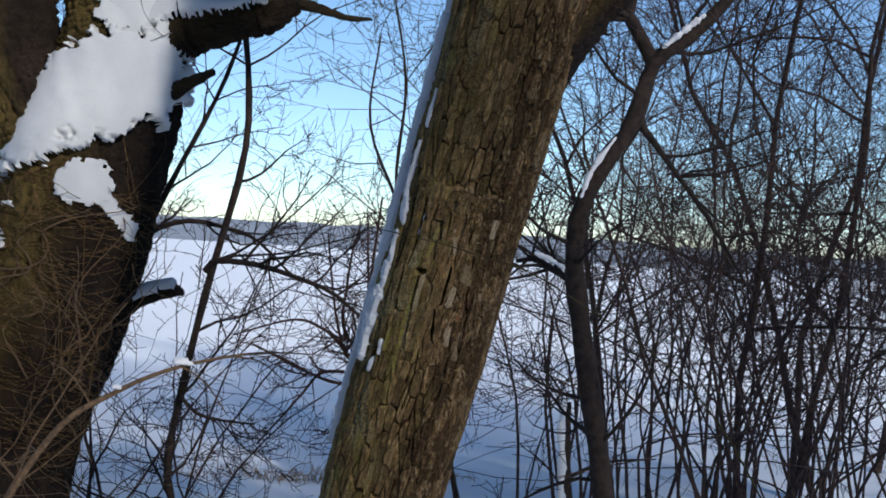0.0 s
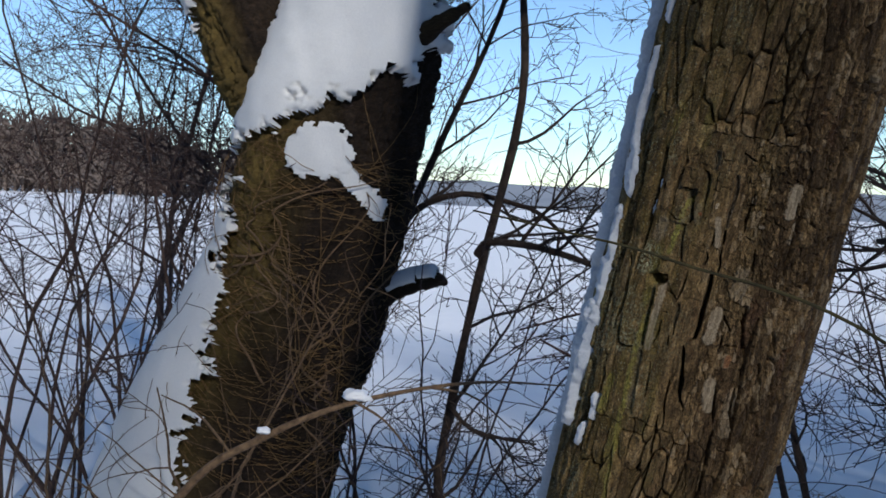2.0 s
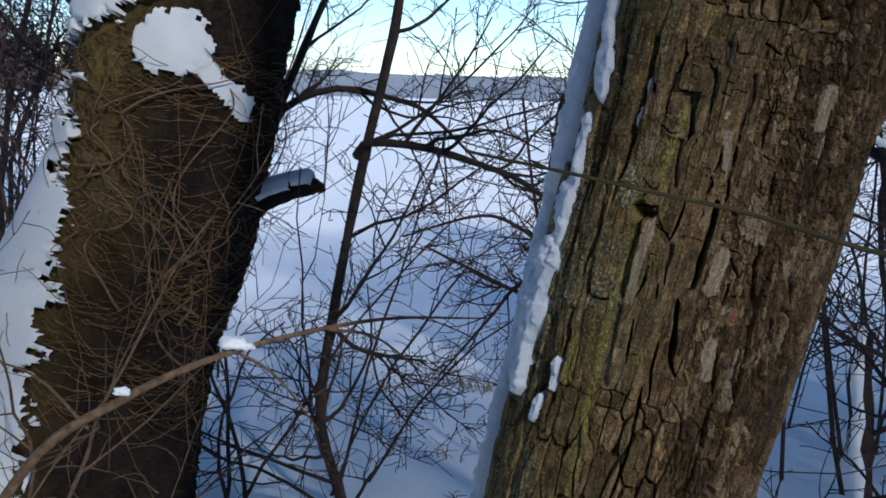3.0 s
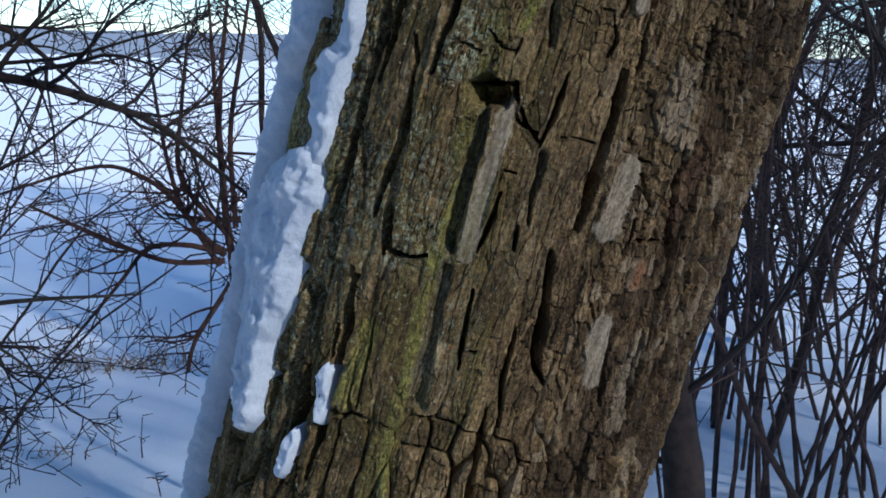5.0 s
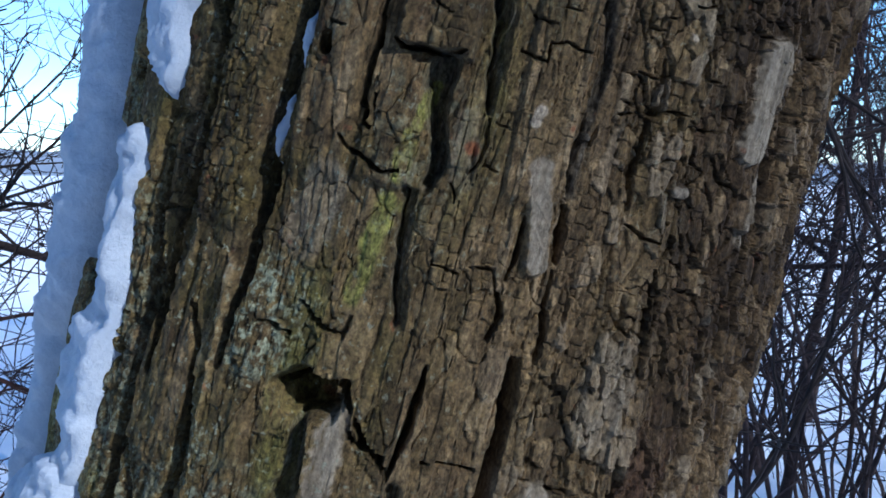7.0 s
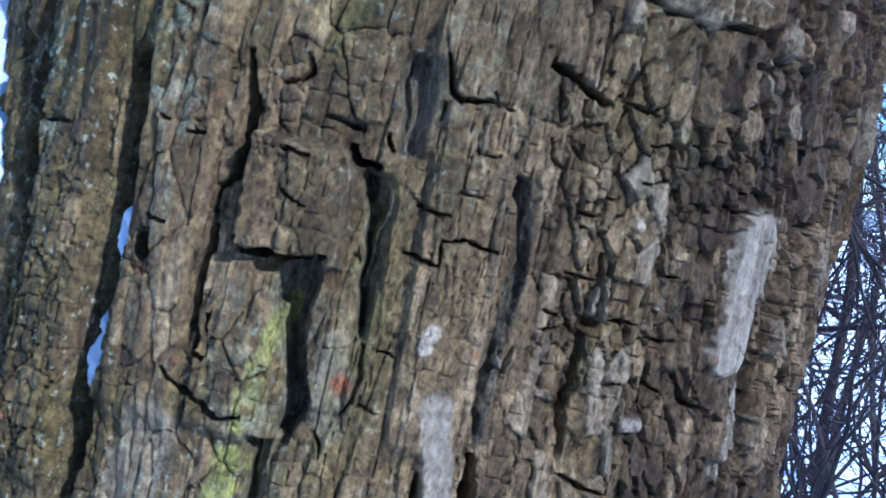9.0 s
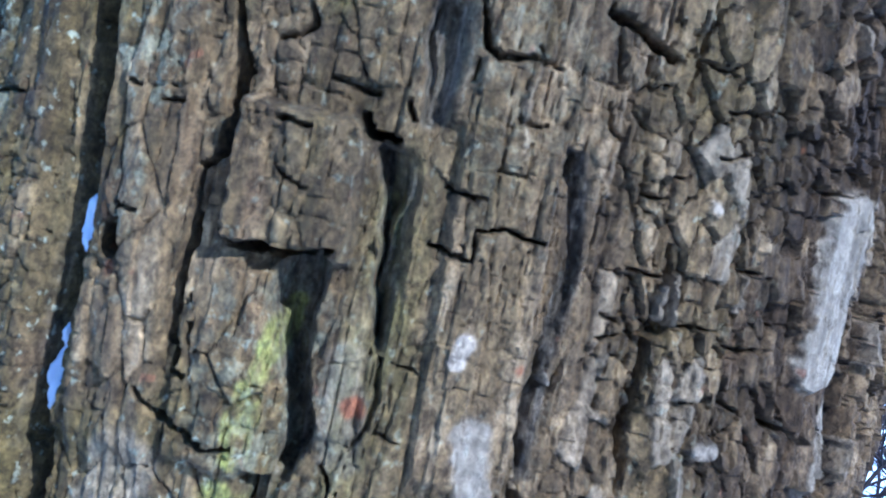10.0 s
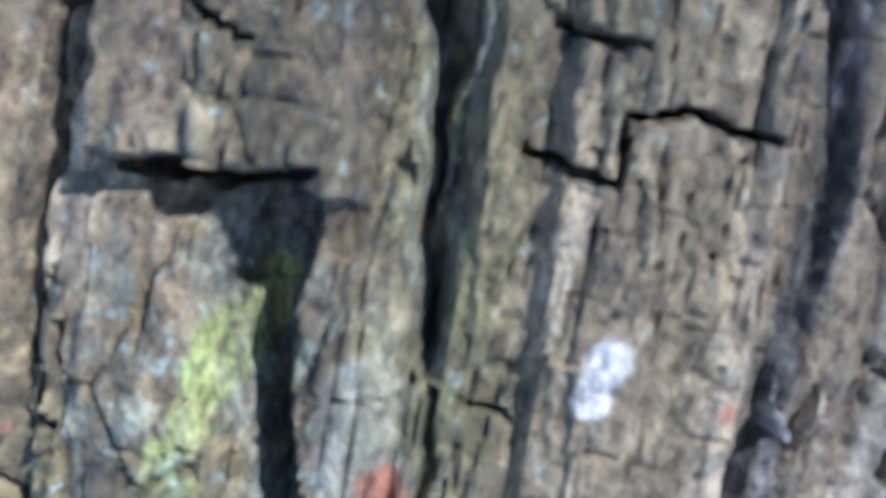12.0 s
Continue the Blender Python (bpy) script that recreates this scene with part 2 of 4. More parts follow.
# ---- branches ----
def tube(pts, radii, sides, verts, faces, cap=True):
    base = len(verts)
    n = len(pts)
    up = Vector((0.31, 0.17, 0.93))
    for i in range(n):
        d = (pts[min(i + 1, n - 1)] - pts[max(i - 1, 0)]).normalized()
        u = d.cross(up)
        if u.length < 1e-3:
            u = d.cross(Vector((1, 0, 0)))
        u.normalize()
        w = d.cross(u)
        for k in range(sides):
            a = 2 * math.pi * k / sides
            verts.append(pts[i] + (u * math.cos(a) + w * math.sin(a)) * radii[i])
    for i in range(n - 1):
        for k in range(sides):
            k2 = (k + 1) % sides
            faces.append((base + i * sides + k, base + i * sides + k2, base + (i + 1) * sides + k2, base + (i + 1) * sides + k))
    if cap:
        faces.append(tuple(base + (n - 1) * sides + k for k in range(sides)))


def smooth_path(pts, n):
    """A bent line through a few places, n points on it."""
    pts = [Vector(p) for p in pts]
    ext = [pts[0] * 2 - pts[1]] + pts + [pts[-1] * 2 - pts[-2]]
    out = []
    m = len(pts) - 1
    for k in range(n):
        t = k / (n - 1) * m
        i = min(int(t), m - 1)
        f = t - i
        a, b, c, d = ext[i:i + 4]
        out.append(0.5 * ((2 * b) + (c - a) * f + (2 * a - 5 * b + 4 * c - d) * f * f + (3 * b - a - 3 * c + d) * f ** 3))
    return out


def grow(rng, p, d, length, r, level, lines, levels=3, children=5, spread=0.9, up=0.12, wobble=0.16, kids_from=0.25, shrink=0.55):
    """One branch and, along it, its side branches; each goes into lines as (points, radii, level)."""
    n = (10, 8, 6, 5)[min(level, 3)]
    seg = length / (n - 1)
    pts, radii = [p.copy()], [r]
    d = d.normalized()
    curl = Vector((rng.gauss(0, 1), rng.gauss(0, 1), rng.gauss(0, 0.8))) * wobble * (0.55 if level == 0 else 1.5) * 3 / n
    for i in range(1, n):
        if rng.random() < 0.22:
            curl = curl * -0.8
        d = (d + curl + Vector((rng.gauss(0, wobble), rng.gauss(0, wobble), rng.gauss(0, wobble) + up * 0.4)) * 0.5).normalized()
        pts.append(pts[-1] + d * seg)
        radii.append(max(r * (1 - 0.72 * i / (n - 1)), 0.0017))
    lines.append((pts, radii, level))
    if level + 1 < levels:
        k = max(1, int(children * rng.uniform(0.7, 1.3)))
        for c in range(k):
            f = kids_from + (0.98 - kids_from) * (c + rng.random()) / k
            x = f * (n - 1)
            i = min(int(x), n - 2)
            q = pts[i].lerp(pts[i + 1], x - i)
            along = (pts[i + 1] - pts[i]).normalized()
            side = along.cross(Vector((rng.gauss(0, 1), rng.gauss(0, 1), rng.gauss(0, 1))))
            if side.length < 1e-3:
                continue
            dd = (along * rng.uniform(0.35, 0.9) + side.normalized() * spread + Vector((0, 0, up))).normalized()
            grow(rng, q, dd, length * shrink * (1.15 - 0.6 * f) * rng.uniform(0.7, 1.2), max(radii[i] * 0.6, 0.0024), level + 1, lines, levels, children, spread, up, wobble, 0.15, shrink)


def lines_mesh(name, lines, sides=(6, 4, 3, 3)):
    verts, faces = [], []
    for pts, radii, level in lines:
        tube(pts, radii, sides[min(level, len(sides) - 1)], verts, faces)
    return mesh_of(name, verts, faces)


# ---- ground ----
def ground_height(x, y):
    x, y = np.asarray(x, float), np.asarray(y, float)
    drop = -0.12 - 0.36 * step(3.0, 9.0, y + 0.15 * x + 0.5 * np.sin(x * 0.7))
    near = 1 - step(14, 30, np.hypot(x, y - 5))
    lumps = 0.13 * fbm(x * 0.8, y * 0.8, 5) + 0.075 * fbm(x * 2.4 + y, y * 1.6, 9) + 0.02 * fbm(x * 9, y * 9, 11, 2)
    return drop + lumps * (0.25 + 0.75 * near) - 0.10 * step(9, 60, y)


def make_ground():
    a = np.linspace(0, 1, 220)
    rad = 0.05 + 60 * a ** 2.2 + 3600 * a ** 9
    ang = np.linspace(0, 2 * np.pi, 361)[:-1]
    X = rad[:, None] * np.sin(ang)[None]
    Y = 3.3 + rad[:, None] * np.cos(ang)[None]
    P = np.stack([X, Y, ground_height(X, Y)], -1)
    me, _ = grid_mesh("ground", P, wrap=True)
    ob = part("ground", me, FIELD)
    tagged(ob, "wide field of undisturbed lumpy snow", "snow field", kind="structure")


make_ground()


# ---- the leaning tree ----
AXIS_AT, AXIS = np.array((0.0226, 3.2861, 1.5)), np.array((0.222, -0.118, 1.0))
AXIS = AXIS / np.linalg.norm(AXIS)
FRONT = np.array((0.0, -1.0, 0.0)) - AXIS * (-AXIS[1])
FRONT = FRONT / np.linalg.norm(FRONT)
RIGHT = np.cross(FRONT, AXIS) * -1
RIGHT = RIGHT if RIGHT[0] > 0 else -RIGHT
R0 = 0.184


def trunk_radius(v):
    return R0 + 0.006 * v + 0.10 * step(-1.0, -1.75, v) ** 2


FURROWS, TROUGHS, PLATES, SPOTS = [], [], [], []


def furrow(width, depth, *line):
    """A furrow along a bent line of places (round, along) in millimetres."""
    flank = 1.45 if line[0][0] < -100 and width > 2.5 else 1.0
    FURROWS.append((width / 1000 * flank * (1.25 if width > 2.5 else 1.0), depth / 1000 * (2.3 if width > 2.5 else 1.1), [(a / 1000, b / 1000) for a, b in line]))


def trough(depth, left, right, *rows):
    """An open cleft with fibrous walls; rows: along, and its two rims round the trunk, in millimetres; left, right: the share of its width that each wall takes."""
    TROUGHS.append((depth / 1000, left, right, np.array(rows, float)[::-1] / 1000))


def raised(at, half, height):
    PLATES.append((at[0] / 1000, at[1] / 1000, half[0] / 1000, half[1] / 1000, height / 1000))


def spot(mask, r, *line, amount=1.0):
    SPOTS.append((mask, r / 1000, [(a / 1000, b / 1000) for a, b in line], amount))


# open clefts between the ridges, from the top of each down
trough(13, 0.15, 0.6, (181, -111, -101), (157, -111, -101), (133, -111, -101), (109, -112, -101), (85, -114, -102), (61, -117, -106))
trough(9, 0.2, 0.3, (132, -49, -37), (120, -48, -37), (108, -47, -37), (97, -45, -36), (85, -43, -35), (73, -44, -37))
trough(10, 0.2, 0.85, (160, -35, -24), (147, -31, -20), (134, -28, -19), (122, -26, -19), (109, -22, -20))
trough(7, 0.15, 0.95, (196, -27, -16), (185, -28, -15), (174, -28, -16), (163, -25, -18))
trough(7, 0.15, 0.95, (169, 10, 18), (152, 14, 21), (135, 15, 23), (117, 14, 21), (100, 14, 22), (83, 16, 20))
trough(18, 0.2, 0.25, (73, -112, -102), (54, -111, -100), (35, -111, -101), (17, -111, -103), (-2, -111, -104), (-21, -111, -105))
trough(7, 0.35, 0.35, (-27, -71, -64), (-48, -73, -61), (-69, -74, -60), (-90, -73, -59), (-111, -74, -61), (-132, -75, -60))
trough(8, 0.25, 0.8, (77, -50, -39), (65, -49, -39), (52, -48, -39), (40, -46, -38), (27, -43, -37), (15, -41, -37))
trough(7, 0.2, 0.7, (-45, -27, -19), (-59, -26, -18), (-72, -26, -18), (-86, -23, -19), (-100, -21, -18))
trough(4, 0.4, 0.5, (-136, -69, -59), (-158, -71, -57), (-180, -72, -55), (-202, -72, -53), (-224, -69, -52), (-246, -65, -52))
# furrows and cracks
furrow(4, 12, (-71, 185), (-69, 175), (-68, 159), (-68, 149), (-72, 145))
furrow(2.8, 9, (-72, 145), (-71, 128), (-73, 118), (-73, 104), (-70, 103), (-69, 100), (-70, 96), (-67, 95))
furrow(2.6, 9, (-66, 132), (-61, 129), (-54, 131), (-47, 130), (-37, 133))
furrow(1.8, 6, (-16, 196), (-13, 186), (-10, 184), (-1, 186))
furrow(1.1, 3, (-1, 189), (0, 185), (5, 185))
furrow(1.1, 3, (-14, 183), (-14, 178))
furrow(5, 11, (15, 201), (22, 198), (29, 195), (33, 194))
furrow(2.2, 5, (18, 195), (21, 185))
furrow(2.2, 5, (27, 193), (27, 189), (29, 185))
furrow(2.2, 6, (40, 205), (40, 194), (39, 185))
furrow(1.6, 5, (39, 195), (46, 194), (52, 193))
furrow(1.5, 4, (51, 185), (56, 186), (61, 186))
furrow(1.6, 5, (19, 179), (21, 173), (24, 172))
furrow(2.0, 6, (32, 166), (33, 161), (36, 160), (41, 161))
furrow(1.3, 4, (38, 166), (44, 166))
furrow(3.6, 9, (58, 186), (61, 178), (62, 168), (63, 161), (64, 154))
furrow(1.6, 5, (50, 172), (54, 173), (58, 175))
furrow(2.2, 6, (85, 171), (93, 170), (106, 172))
furrow(2.2, 6, (79, 215), (93, 217))
furrow(1.6, 5, (76, 203), (84, 203), (92, 205))
furrow(2.0, 6, (76, 195), (79, 189), (84, 187))
furrow(1.4, 4, (33, 142), (38, 142), (44, 142))
furrow(1.4, 4, (29, 130), (34, 129), (37, 129))
furrow(1.4, 4, (29, 124), (39, 126))
furrow(2.6, 7, (44, 149), (46, 138), (47, 128), (43, 126), (43, 121), (43, 112), (42, 102), (44, 86))
furrow(1.4, 4, (52, 131), (60, 130))
furrow(1.4, 4, (63, 128), (69, 126), (77, 126))
furrow(2.0, 6, (69, 119), (70, 112), (77, 109))
furrow(2.6, 7, (82, 115), (87, 108), (96, 105))
furrow(1.3, 4, (61, 157), (66, 147), (72, 147))
furrow(4.5, 9, (142, 126), (144, 117), (159, 110))
furrow(2.5, 6, (111, 147), (113, 137), (118, 126))
furrow(1.2, 4, (-15, 153), (-6, 152))
furrow(1.5, 5, (-7, 144), (1, 145), (9, 145))
furrow(1.5, 5, (-16, 138), (-6, 137))
furrow(1.1, 3, (-7, 144), (-6, 137))
furrow(1.2, 3, (-2, 173), (-1, 171), (5, 172))
furrow(1.0, 3, (-5, 159), (2, 159))
furrow(1.0, 3, (22, 118), (20, 106))
furrow(1.7, 5, (-78, 89), (-74, 85), (-68, 84), (-62, 80), (-57, 79), (-52, 81))
furrow(1.4, 4, (-22, 109), (-21, 101), (-22, 94), (-25, 87))
furrow(1.1, 3, (-21, 92), (-14, 91))
furrow(1.1, 3, (-19, 109), (-13, 109))
furrow(1.3, 4, (-31, 81), (-28, 77), (-28, 75))
furrow(3.0, 9, (-37, 165), (-35, 161), (-29, 161))
furrow(2.5, 7, (-28, 170), (-26, 166))
furrow(1.2, 4, (-47, 171), (-42, 171), (-35, 170))
furrow(1.2, 4, (-55, 161), (-47, 160))
furrow(1.1, 3, (-94, 162), (-90, 161))
furrow(1.2, 4, (-85, 159), (-79, 159))
furrow(1.1, 3, (-53, 149), (-46, 146))
furrow(1.6, 5, (-55, 188), (-53, 183), (-56, 180), (-60, 178))
furrow(1.2, 4, (-93, 133), (-85, 131))
furrow(1.3, 4, (-143, 153), (-128, 153))
furrow(2.0, 6, (-68, 109), (-67, 104))
furrow(4.5, 13, (-146, 41), (-148, 25), (-148, 8), (-147, -5), (-147, -22), (-149, -34))
furrow(3, 9, (-129, 3), (-122, -14), (-122, -25))
furrow(5, 14, (-122, -25), (-119, -46), (-119, -69), (-121, -86), (-123, -104), (-124, -123))
furrow(5.5, 13, (-114, -113), (-113, -124), (-110, -146))
furrow(6, 13, (-53, -9), (-47, -30))
furrow(2.6, 8, (-46, -32), (-37, -35), (-28, -41))
furrow(5, 9, (-84, -18), (-65, -12), (-52, -10))
furrow(3.2, 10, (-22, 6), (-23, -15), (-25, -32), (-27, -43))
furrow(7, 15, (15, 16), (16, 0), (16, -16), (15, -33), (15, -44), (14, -55), (15, -78), (14, -92), (7, -97))
furrow(6, 12, (17, 82), (18, 71), (19, 61))
furrow(2.8, 8, (19, 56), (19, 43), (23, 28), (22, 17))
furrow(2.8, 9, (2, 75), (2, 60), (1, 49))
furrow(3, 9, (-1, 43), (2, 34), (-1, 24))
furrow(4, 9, (66, 64), (70, 48), (71, 30))
furrow(2.2, 6, (54, 51), (56, 38), (62, 35))
furrow(4, 9, (108, 83), (103, 75), (91, 62))
furrow(5, 9, (150, 66), (151, 56))
furrow(2.4, 7, (44, 81), (55, 77), (62, 76))
furrow(5.5, 12, (79, -23), (80, -36), (78, -44), (81, -59), (80, -74))
furrow(4, 10, (46, -46), (53, -55), (63, -67))
furrow(3, 8, (53, -76), (55, -93), (53, -102))
furrow(2.4, 7, (28, -33), (36, -35), (54, -37))
furrow(4, 8, (111, 13), (115, -6))
furrow(3.5, 9, (-43, -80), (-44, -98), (-47, -122))
furrow(4, 9, (-25, -99), (-24, -115))
furrow(2, 6, (-79, 19), (-68, 11), (-58, 10), (-56, 19))
furrow(1.6, 5, (-98, 5), (-89, 6), (-80, 5))
furrow(1.4, 4, (-30, 48), (-19, 47))
furrow(1.4, 4, (-15, 51), (-5, 51), (-2, 43))
furrow(1.6, 5, (-169, 35), (-147, 40))
furrow(1.4, 4, (-16, -35), (8, -32))
furrow(1.4, 4, (30, 35), (29, 48))
furrow(2, 6, (59, -90), (77, -91))
furrow(2, 6, (-35, -64), (-45, -65))
furrow(2, 6, (77, 58), (95, 57))
furrow(7, 15, (2, -111), (6, -136), (11, -164), (15, -193), (25, -204))
furrow(3.2, 9, (-109, -111), (-106, -142), (-90, -142), (-79, -136))
furrow(4, 11, (-126, -168), (-127, -191), (-123, -212))
furrow(5, 12, (-131, -208), (-130, -232))
furrow(9, 15, (-150, -272), (-150, -299))
furrow(5, 12, (12, 17), (17, -30), (17, -61), (12, -91))
furrow(4.5, 11, (80, -50), (86, -78), (99, -114))
furrow(3, 8, (59, -92), (79, -90))
furrow(3.5, 9, (64, -157), (69, -188), (75, -219))
furrow(3.5, 9, (93, -156), (98, -196), (112, -234))
furrow(3, 8, (-42, -149), (-41, -177), (-37, -206))
furrow(3, 8, (-7, -168), (-5, -205), (2, -242))
furrow(2, 6, (-40, -195), (-28, -192))
furrow(2, 6, (9, -146), (20, -148))
furrow(2.4, 7, (-103, -192), (-101, -229), (-100, -260))
furrow(3, 8, (123, -111), (136, -151), (144, -185))
furrow(4, 10, (134, -58), (145, -96))
furrow(3.6, 9, (-45, -24), (-38, -35), (-30, -37))
furrow(4, 9, (122, 200), (126, 150), (120, 90), (126, 20))
furrow(5.6, 11, (-130, -165), (-123, -208), (-126, -330))
furrow(8, 14, (-151, -250), (-139, -303))
furrow(5, 10, (100, -40), (98, -120), (110, -220), (112, -340))
furrow(5, 11, (-165, 60), (-158, -40), (-162, -140))
furrow(4, 10, (-10, -230), (-4, -320), (-12, -420))
furrow(5, 12, (78, -230), (84, -330), (76, -430))
furrow(4, 11, (-155, 178), (-154, 157), (-149, 132), (-145, 112))
furrow(4, 11, (-140, 116), (-143, 91), (-144, 65), (-147, 46), (-149, 18))
# plates that stand proud
raised((-49, 147), (15, 17), 8)
raised((-58, 100), (12, 26), 3)
raised((0, 124), (12, 44), 4)
raised((-10, 187), (10, 20), 3)
raised((-33, 106), (7, 18), 2)
raised((-54, -76), (7, 50), 5)
raised((38, -68), (14, 26), 3)
raised((-100, -55), (12, 80), 3)
raised((-88, 140), (12, 70), 3)
raised((-128, 120), (13, 80), 4)
spot("white", 2.4, (-3, 118), (-4, 113), amount=0.85)
spot("white", 1.8, (52, 161), amount=0.7)
spot("white", 2.6, (64, 99), (68, 99), amount=0.6)
spot("white", 1.2, (18, 112), amount=0.7)
spot("rust", 3.0, (-26, 97))
spot("rust", 1.3, (10, 114), amount=0.8)
spot("rust", 2.0, (-91, 116), amount=0.6)
spot("rust", 5.0, (71, -110), (71, -122), amount=0.6)
spot("pale", 9, (104, 164), (104, 125), amount=1.4)
spot("pale", 5, (118, 110), (116, 85), amount=0.7)
spot("pale", 6, (-52, -24), (-54, -70), (-54, -128), amount=1.3)
spot("pale", 9, (54, -155), (61, -195), amount=1.3)
spot("pale", 11, (92, -170), (98, -230), amount=0.5)
spot("pale", 9, (36, -42), (35, -88), amount=1.3)
spot("pale", 9, (66, 12), (60, -8), amount=0.7)
spot("pale", 5, (3, 96), (11, 58), amount=1.3)
spot("pale", 10, (-78, 70), (-84, 45), amount=0.45)
spot("pale", 9, (53, -10), (56, 25), amount=0.6)
spot("pale", 5, (-30, 108), (-27, 84), amount=0.4)
spot("moss", 2.4, (-47, 117), (-49, 98), amount=0.9)
spot("moss", 3.6, (-50, 96), (-51, 80), amount=0.9)
spot("moss", 5, (-53, 68), (-55, 48), (-58, 28), amount=0.8)
spot("moss", 5, (-72, -85), (-74, -159), (-69, -258), (-62, -420), amount=0.55)
spot("moss", 3, (-27, 146), (-26, 138), amount=0.25)
spot("moss", 8, (-104, -200), (-110, -260), amount=0.5)
# golden, sunlit-looking stretches of bark, painted as ochre
spot("ochre", 9, (-92, -150), (-86, -190), (-80, -240), amount=1.0)
spot("ochre", 8, (-70, -96), (-80, -130), amount=0.9)
spot("ochre", 12, (-118, -30), (-112, -120), amount=0.8)
spot("lichen", 10, (-92, 190), (-90, 165), amount=0.45)
spot("lichen", 11, (-147, 175), (-145, 140), amount=0.6)
spot("lichen", 5, (-89, 142), (-88, 128), amount=0.4)
spot("lichen", 14, (-95, -110), (-100, -140), amount=0.9)
spot("lichen", 16, (-89, 20), (-95, -5), amount=1.0)
spot("lichen", 14, (-108, -93), (-112, -60), amount=0.7)


def line_distance(x, y, line):
    if len(line) == 1:
        return np.hypot(x - line[0][0], y - line[0][1])
    best = np.full(x.shape, 9.0)
    for (ax, ay), (bx, by) in zip(line, line[1:]):
        dx, dy = bx - ax, by - ay
        t = np.clip(((x - ax) * dx + (y - ay) * dy) / (dx * dx + dy * dy), 0, 1)
        best = np.minimum(best, np.hypot(x - ax - t * dx, y - ay - t * dy))
    return best


def bark_relief(th, v):
    """Relief of the bark and its colour masks at the angle th from the front and v metres along the trunk."""
    s = th * R0
    su, vu = s + 0.011 * fbm(s * 14, v * 5, 3) + 0.003 * fbm(s * 80, v * 60, 4), v + 0.016 * fbm(s * 9, v * 9, 6) + 0.003 * fbm(s * 70, v * 70, 7)
    seen = step(-0.16, -0.13, s) * step(0.135, 0.11, s) * step(-0.28, -0.22, v) * step(0.235, 0.215, v)
    f1, f2, who = cells(su / 0.022, vu / (0.085 + 0.055 * seen), 21, 0.9, 4.0)
    e1 = f2 - f1
    depth = (0.003 + 0.011 * step(0.34, 0.58, lattice(su * 26, vu * 9, 25))) * (1 - 0.92 * seen)
    plate = np.clip((e1 - 0.02) / 0.12, 0, 1) ** 0.7
    small = s + 0.02 * fbm(s * 20, v * 12, 37) > 0.03
    g1, g2, sub, slope = [np.where(small, p, q) for p, q in zip(cells((su + 0.5 * who) / 0.0068, (vu + who) / 0.0125, 32, 0.9, 4.0, True), cells((su + 0.5 * who) / 0.0125, (vu + who) / 0.024, 31, 0.8, 3.0, True))]
    crack = np.clip((g2 - g1) / 0.055, 0, 1)
    k1, k2, tiny = cells((su + 0.3 * sub) / 0.006, (vu + 0.3 * sub) / 0.0065, 41, 0.75, 4.0)
    e3 = np.clip((k2 - k1) / 0.16, 0, 1)
    right = step(-0.02, 0.05, s)
    rough = (0.45 + 0.75 * lattice(s * 22, v * 12, 27) + 0.3 * right) * (1 - 0.55 * step(0.85, 1.25, np.abs(th)))
    scaly = np.clip(0.4 * (1 - seen) + step(0.02, 0.04, s + 0.02 * fbm(s * 20, v * 12, 37)), 0, 1)
    broken = step(0.38, 0.60, lattice(s * 45, v * 32, 29))
    h = depth * (plate - 1) + 0.007 * (who - 0.5) * (1 - 0.8 * seen) + rough * ((0.0012 + 0.0014 * scaly) * (sub - 0.5) + (0.0007 + 0.0020 * scaly) * slope - (0.0022 + 0.0030 * scaly) * (1 - crack) * (0.25 + 0.75 * broken))
    # long fibrous strips
    n1, n2, strip = cells((su + 0.004 * fbm(s * 30, v * 30, 43)) / 0.0052, vu / 0.06, 44, 0.8, 3.0)
    h += (1 - 0.6 * scaly) * (0.0016 * (strip - 0.5) - 0.0012 * (1 - np.clip((n2 - n1) / 0.12, 0, 1)) * step(0.4, 0.6, lattice(s * 50, v * 20, 45)))
    h += rough * (0.0009 * (tiny - 0.5) - 0.0016 * (1 - e3) * step(0.30, 0.55, lattice(s * 40, v * 60, 28)))
    h += 0.009 * fbm(s * 8, v * 4, 8) + 0.0032 * fbm(s * 150, v * 24, 12) + 0.0012 * fbm(s * 420, v * 120, 13)
    wx, wv = s + 0.0024 * fbm(s * 120, v * 70, 14) + 0.0014 * fbm(s * 420, v * 300, 16, 3), v + 0.003 * fbm(s * 130, v * 110, 15) + 0.0014 * fbm(s * 380, v * 420, 17, 3)
    for x, y, a, b, up in PLATES:
        d = np.maximum(np.abs(wx - x + 0.04 * (wv - y)) / a, np.abs(wv - y) / b)
        h += up * step(1.06, 0.90, d)
    for wide, deep, line in FURROWS:
        near = (np.abs(s - np.mean([p[0] for p in line])) < 0.06) & (v > min(p[1] for p in line) - 0.02) & (v < max(p[1] for p in line) + 0.02)
        if not near.any():
            continue
        d = line_distance(wx[near], wv[near], line)
        ends = np.minimum(*[np.hypot(wx[near] - p[0], wv[near] - p[1]) for p in (line[0], line[-1])])
        wobble = (0.75 + 0.6 * lattice(s[near] * 40, v[near] * 55, 33)) * (0.35 + 0.65 * np.clip(ends / (4 * wide), 0, 1))
        h[near] -= deep * step(wide * 0.48 * wobble + 0.0003, wide * 0.22 * wobble, d) * (0.75 + 0.4 * lattice(s[near] * 60, v[near] * 40, 34))
    # open clefts: their walls are dark fibre streaks
    fibre = np.zeros_like(s)
